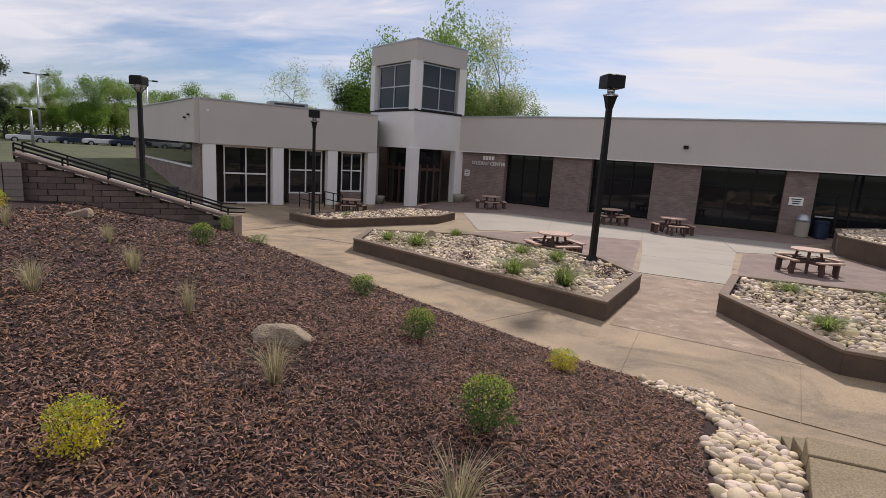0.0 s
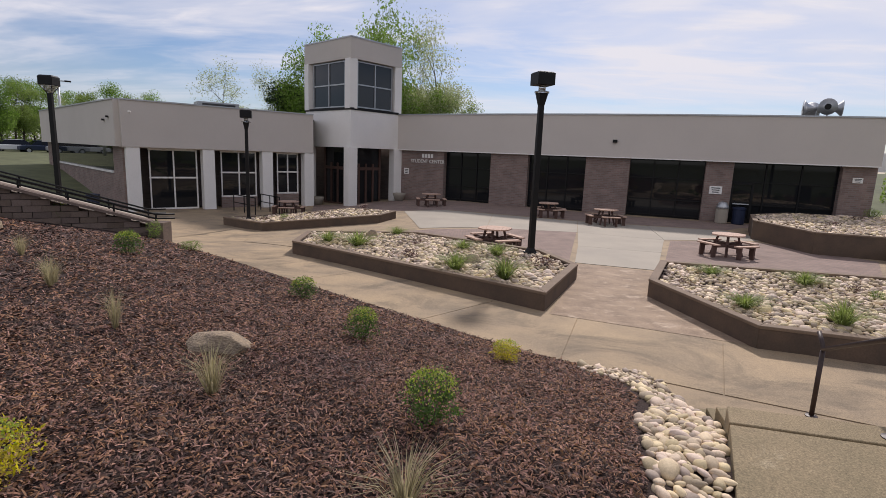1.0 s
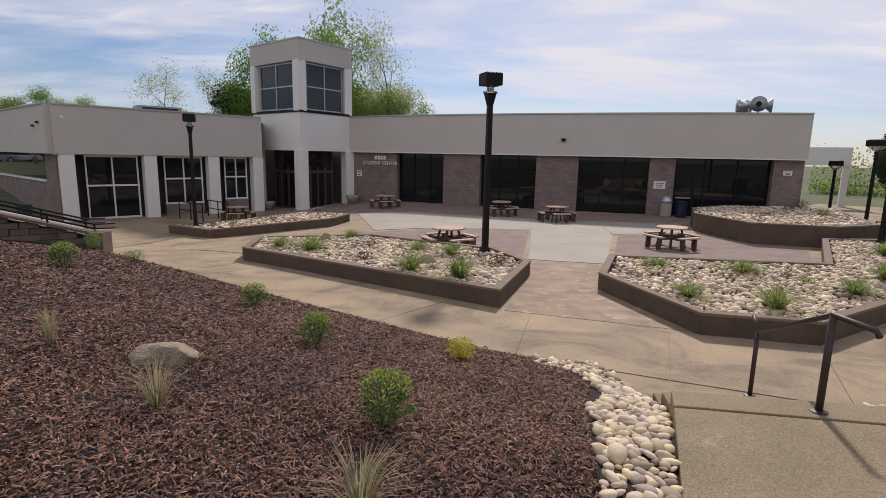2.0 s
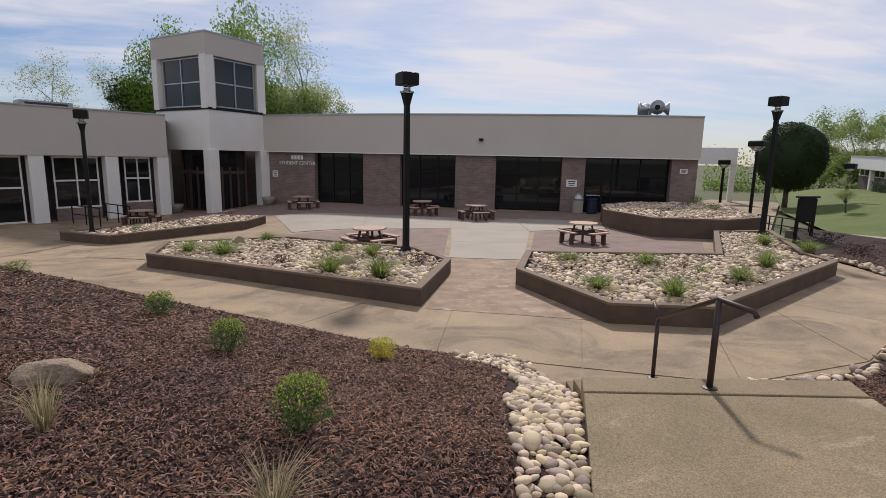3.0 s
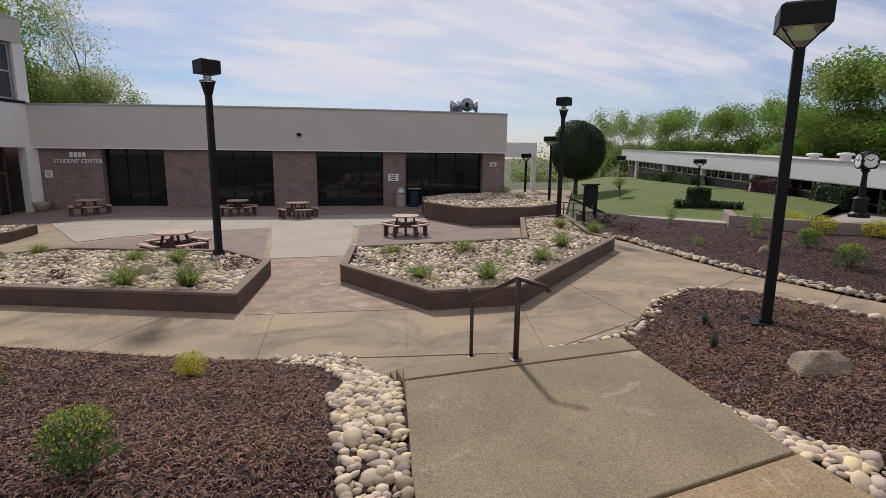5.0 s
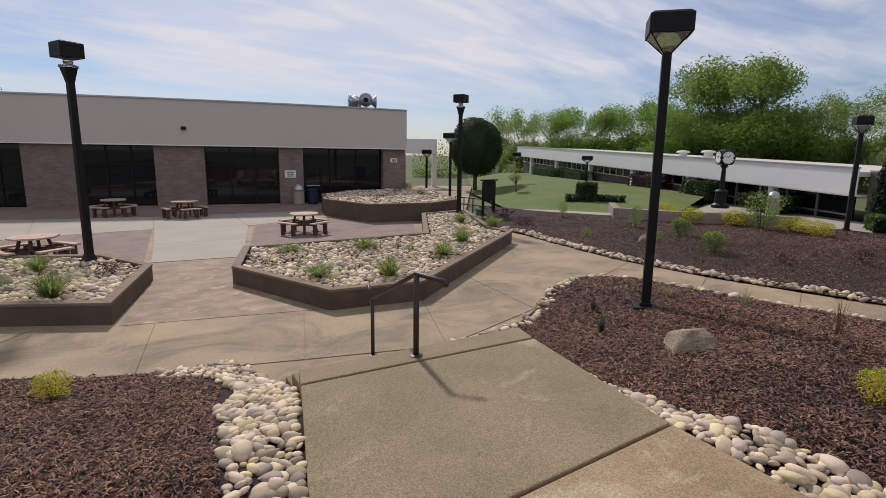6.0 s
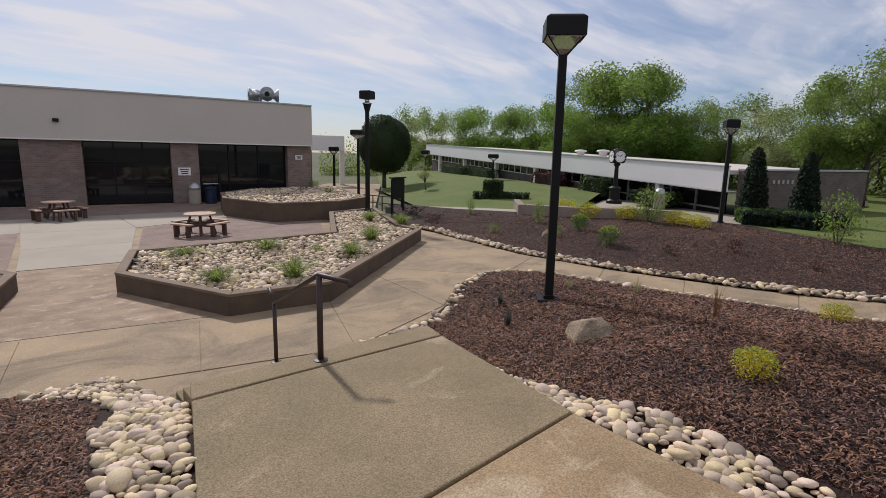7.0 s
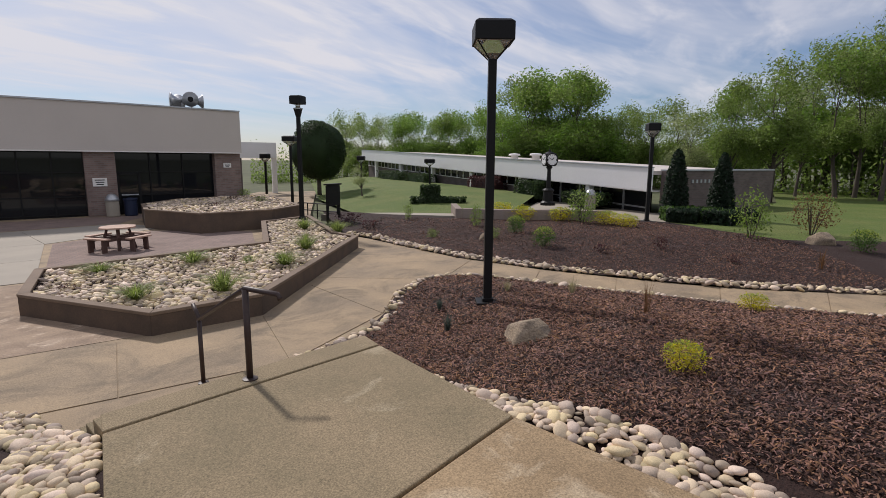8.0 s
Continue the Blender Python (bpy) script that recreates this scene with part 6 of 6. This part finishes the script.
panels(walkway, [
    [(-9.9, 15.3), (-6.5, 12.9), (-5.4, 14.4), (-8.6, 17.8)],
    [(-6.5, 12.9), (-4.4, 11.3), (-3.0, 12.8), (-5.4, 14.4)],
    [(-4.4, 11.3), (-1.2, 9.0), (0.2, 10.55), (-3.0, 12.8)],
    [(-1.2, 9.0), (0.57, 7.74), (1.15, 7.45), (1.82, 9.68), (1.15, 9.9), (0.2, 10.55)],
    [(1.15, 7.45), (2.25, 7.0), (3.2, 6.6), (4.15, 8.78), (1.82, 9.68)],
    [(3.2, 6.6), (5.2, 5.8), (6.4, 8.05), (4.6, 8.6), (4.15, 8.78)],
    [(5.2, 5.8), (7.85, 6.3), (8.6, 9.2), (6.4, 8.05)],
    [(7.85, 6.3), (9.3, 7.15), (10.6, 7.45), (9.25, 9.7), (8.6, 9.2)],
    [(10.6, 7.45), (11.4, 7.15), (13.55, 7.75), (13.6, 8.3), (14.3, 10.9), (13.3, 11.9), (9.25, 9.7)],
    [(11.4, 7.15), (11.8, 6.35), (11.92, 5.0), (13.48, 5.5), (13.55, 7.75)],
    [(11.92, 5.0), (12.2, 3.1), (13.68, 3.5), (13.48, 5.5)],
    [(12.2, 3.1), (12.55, 1.0), (14.1, 1.2), (13.68, 3.5)],
    [(12.55, 1.0), (13.0, -0.9), (15.0, -0.9), (14.1, 1.2)],
    [(13.0, -0.9), (13.9, -3.8), (16.4, -3.8), (15.0, -0.9)],
    [(-9.9, 15.3), (-8.6, 17.8), (-9.8, 21.5), (-16.0, 21.6), (-13.0, 17.6)],
    [(-8.6, 17.8), (-6.1, 16.0), (-6.2, 18.2), (-5.7, 19.1), (-6.0, 22.3), (-9.8, 21.5)],
], CONCRETE, 0.012)
panels(court, [
    [(2.75, 15.3), (5.0, 14.75), (6.15, 17.87), (3.4, 18.4)],
    [(3.4, 18.4), (6.15, 17.87), (7.3, 21.0), (4.05, 22.0)],
    [(4.05, 22.0), (7.3, 21.0), (8.0, 25.5), (4.8, 26.1)],
    [(7.3, 21.0), (12.2, 22.2), (11.5, 25.0), (8.0, 25.5)],
    [(4.05, 22.0), (4.8, 26.1), (0.6, 27.6), (0.2, 22.1)],
    [(0.2, 22.1), (0.6, 27.6), (-2.0, 28.6), (-4.3, 28.4), (-2.6, 21.2)],
], CONCRETE_PALE, 0.014)

# ---------------------------------------------------------------- river stones
strip_w = tagged(thing("stone_strip"), "strip of pale river stones beside the landing", "stone strip", "", "structure")
STRIP_W = [(2.30, 7.05), (1.62, 7.2), (1.3, 6.95), (1.8, 6.3), (1.85, 5.6), (1.78, 5.15), (1.45, 4.66), (1.28, 3.97), (1.03, 2.95), (0.75, 2.0), (0.3, 0.3), (-0.1, -1.5), (0.4, -1.5), (0.78, 0.3), (1.17, 1.98), (1.46, 2.8), (2.07, 4.28), (2.2, 4.66)]
stones(strip_w, STRIP_W, lambda x, y: mulch_l(x, y) + 0.01, 0.112, 0.060, 31, (1.6, 3.5), 420, 3200)
strip_e = tagged(thing("stone_strip"), "strip of river stones between landing and mulch", "stone strip", "", "structure")
STRIP_E = [(5.2, 4.15), (5.1, 4.2), (4.95, 3.8), (4.3, 1.71), (4.01, 0.2), (3.6, -2.3), (4.05, -2.4), (4.3, -0.4), (4.57, 0.57), (4.66, 1.33), (4.75, 1.92), (4.9, 2.65), (5.1, 3.5)]
stones(strip_e, STRIP_E, lambda x, y: mulch_r(x, y) + 0.01, 0.110, 0.060, 32, (4.3, 1.5), 420, 3200)


def band(line, width, side=1.0):
    pts = [Vector(p) for p in line]
    out = []
    for i, p in enumerate(pts):
        d = (pts[min(i + 1, len(pts) - 1)] - pts[max(i - 1, 0)]).normalized()
        out.append(p + Vector((-d.y, d.x)) * width * side)
    return [tuple(p) for p in pts] + [tuple(p) for p in out[::-1]]


foot_e = tagged(thing("stone_strip"), "pale river stones beside the foot of the steps", "stone strip", "", "structure")
stones(foot_e, [(5.12, 4.2), (5.2, 5.7), (5.5, 5.85), (5.6, 5.4), (5.45, 4.2)], lambda x, y: mulch_r(x, y) + 0.01, 0.15, 0.09, 39, (5, 5), 120, 160)
edge_e = tagged(thing("stone_edging"), "edging of small river stones round the mulch", "stone edging", "", "structure")
stones(edge_e, band(EDGE_R, 0.26, -1.0), lambda x, y: mulch_r(x, y) + 0.01, 0.13, 0.085, 33, (6.5, 6.0), 300, 900)
edge_f = tagged(thing("stone_edging"), "edging of small river stones along the walk", "stone edging", "", "structure")
stones(edge_f, band(WALK_OUT, 0.45, 1.0), lambda x, y: mulch_far(x, y) + 0.01, 0.15, 0.10, 34, (13.0, 6.5), 300, 1200)
stones(pl1, in1, lambda x, y: z1(x, y) - 0.09 + 0.05 * noise.noise((x, y, 3)), 0.150, 0.088, 35, (0.5, 10.5), 300, 5600)
stones(pl2, in2, lambda x, y: z2(x, y) - 0.09 + 0.05 * noise.noise((x, y, 5)), 0.150, 0.088, 36, (6.0, 8.5), 300, 7000)
stones(pl3, in3, lambda x, y: z3(x, y) - 0.06 + 0.05 * noise.noise((x, y, 7)), 0.18, 0.12, 37, (13, 19), 0, 2600)
stones(pl0, in0, lambda x, y: z0_(x, y) - 0.06 + 0.05 * noise.noise((x, y, 9)), 0.18, 0.12, 38, (-9, 23), 0, 1800)


# ---------------------------------------------------------------- bark chips on the mulch
def chips(name, poly, zf, dens, seed, near, reach):
    """Loose curled bark chips: thick on the ground close by, thinner far off."""
    rnd = np.random.default_rng(seed)
    xs, ys = [p[0] for p in poly], [p[1] for p in poly]
    area = (max(xs) - min(xs)) * (max(ys) - min(ys))
    n = int(area * dens)
    px, py = rnd.uniform(min(xs), max(xs), n), rnd.uniform(min(ys), max(ys), n)
    dist = np.hypot(px - near[0], py - near[1])
    keep = rnd.random(n) < np.clip((reach / np.maximum(dist, 0.5)) ** 1.6, 0.0, 1.0)
    px, py, dist = px[keep], py[keep], dist[keep]
    hit = np.zeros(len(px), bool)
    for (ax, ay), (bx, by) in zip(poly, poly[1:] + poly[:1]):
        with np.errstate(divide="ignore", invalid="ignore"):
            cross = ((ay > py) != (by > py)) & (px < (bx - ax) * (py - ay) / (by - ay) + ax)
        hit ^= cross
    px, py, dist = px[hit], py[hit], dist[hit]
    n = len(px)
    # heights from a grid of the bed's surface
    g = 0.25
    gx, gy = int((max(xs) - min(xs)) / g) + 2, int((max(ys) - min(ys)) / g) + 2
    hz = np.array([[zf(min(xs) + i * g, min(ys) + j * g) for j in range(gy)] for i in range(gx)])
    u, w = (px - min(xs)) / g, (py - min(ys)) / g
    iu, iw = u.astype(int), w.astype(int)
    fu, fw = u - iu, w - iw
    z = hz[iu, iw] * (1 - fu) * (1 - fw) + hz[iu + 1, iw] * fu * (1 - fw) + hz[iu, iw + 1] * (1 - fu) * fw + hz[iu + 1, iw + 1] * fu * fw
    big_ = 1.0 + np.maximum(0.0, dist - reach) * 0.09
    ln, wd = rnd.uniform(0.020, 0.075, n) * big_, rnd.uniform(0.003, 0.0075, n) * big_
    a, tilt = rnd.uniform(0, 6.283, n), rnd.uniform(-0.6, 0.6, n)
    z = z + rnd.uniform(0.002, 0.026, n)
    ca, sa, h = np.cos(a), np.sin(a), ln * tilt * 0.5
    roll, mid = rnd.uniform(-0.9, 0.9, n) * wd, 0.3 * wd + 0.004
    v = np.empty((n, 6, 3))
    for k_, (s_, t_, w_) in enumerate(((-1, 0.7, -1), (-1, 0.7, 1), (0, 1.0, -1), (0, 1.0, 1), (1, 0.6, -1), (1, 0.6, 1))):
        v[:, k_, 0] = px + ca * ln * 0.5 * s_ - sa * wd * w_ * t_
        v[:, k_, 1] = py + sa * ln * 0.5 * s_ + ca * wd * w_ * t_
        v[:, k_, 2] = z + h * s_ + roll * w_ + (mid if s_ == 0 else 0)
    o = np.arange(n)[:, None, None] * 6
    f = (np.array([[0, 2, 3, 1], [2, 4, 5, 3]])[None] + o).reshape(-1, 4).tolist()
    v = v.reshape(-1, 3).tolist()
    me = bpy.data.meshes.new(name)
    me.from_pydata(v, [], f)
    me.materials.append(CHIP)
    me.update()
    tagged(new(name, me), "loose reddish brown bark chips", "bark chips", "", "stuff")


chips("bark_chips", [(2.0, 6.9), (0.57, 7.7), (-1.2, 8.95), (-4.4, 11.2), (-6.5, 12.8), (-9.9, 15.2), (-14, 13), (-12, 4), (-7, 0), (0.0, 0.2), (1.0, 3.0), (1.4, 4.7), (1.75, 5.6), (1.7, 6.3)], mulch_l, 2200, 3, (-1.0, 3.0), 3.0)
chips("bark_chips", [(5.5, 4.3), (5.6, 5.5), (6.8, 5.6), (7.8, 6.0), (9.3, 6.85), (10.5, 7.15), (11.2, 6.9), (11.6, 6.0), (11.7, 4.6), (12.1, 2.0), (12.4, 0.2), (13.2, -2.6), (12, -5), (4.2, -2.5), (4.6, 0.6), (4.9, 2.5)], mulch_r, 2200, 4, (5.5, 2.0), 2.8)
chips("bark_chips", [(15.5, 14.6), (15.3, 12.9), (14.8, 10.95), (14.0, 8.3), (13.95, 5.5), (14.3, 2.2), (14.7, 0.75), (15.5, -1.0), (16.4, -2.6), (21.5, 0.2), (24.0, 4.5), (23.5, 8.0), (20.3, 12.0), (19.0, 16.0)], mulch_far, 520, 5, (15.5, 5), 6.0)

# the patterns from which plants and trees were copied are no part of the place
for group_ in (PLANTS, TREES):
    for kinds_ in group_.values():
        for src_ in kinds_:
            for o_ in [*src_.children_recursive, src_]:
                bpy.data.objects.remove(o_)
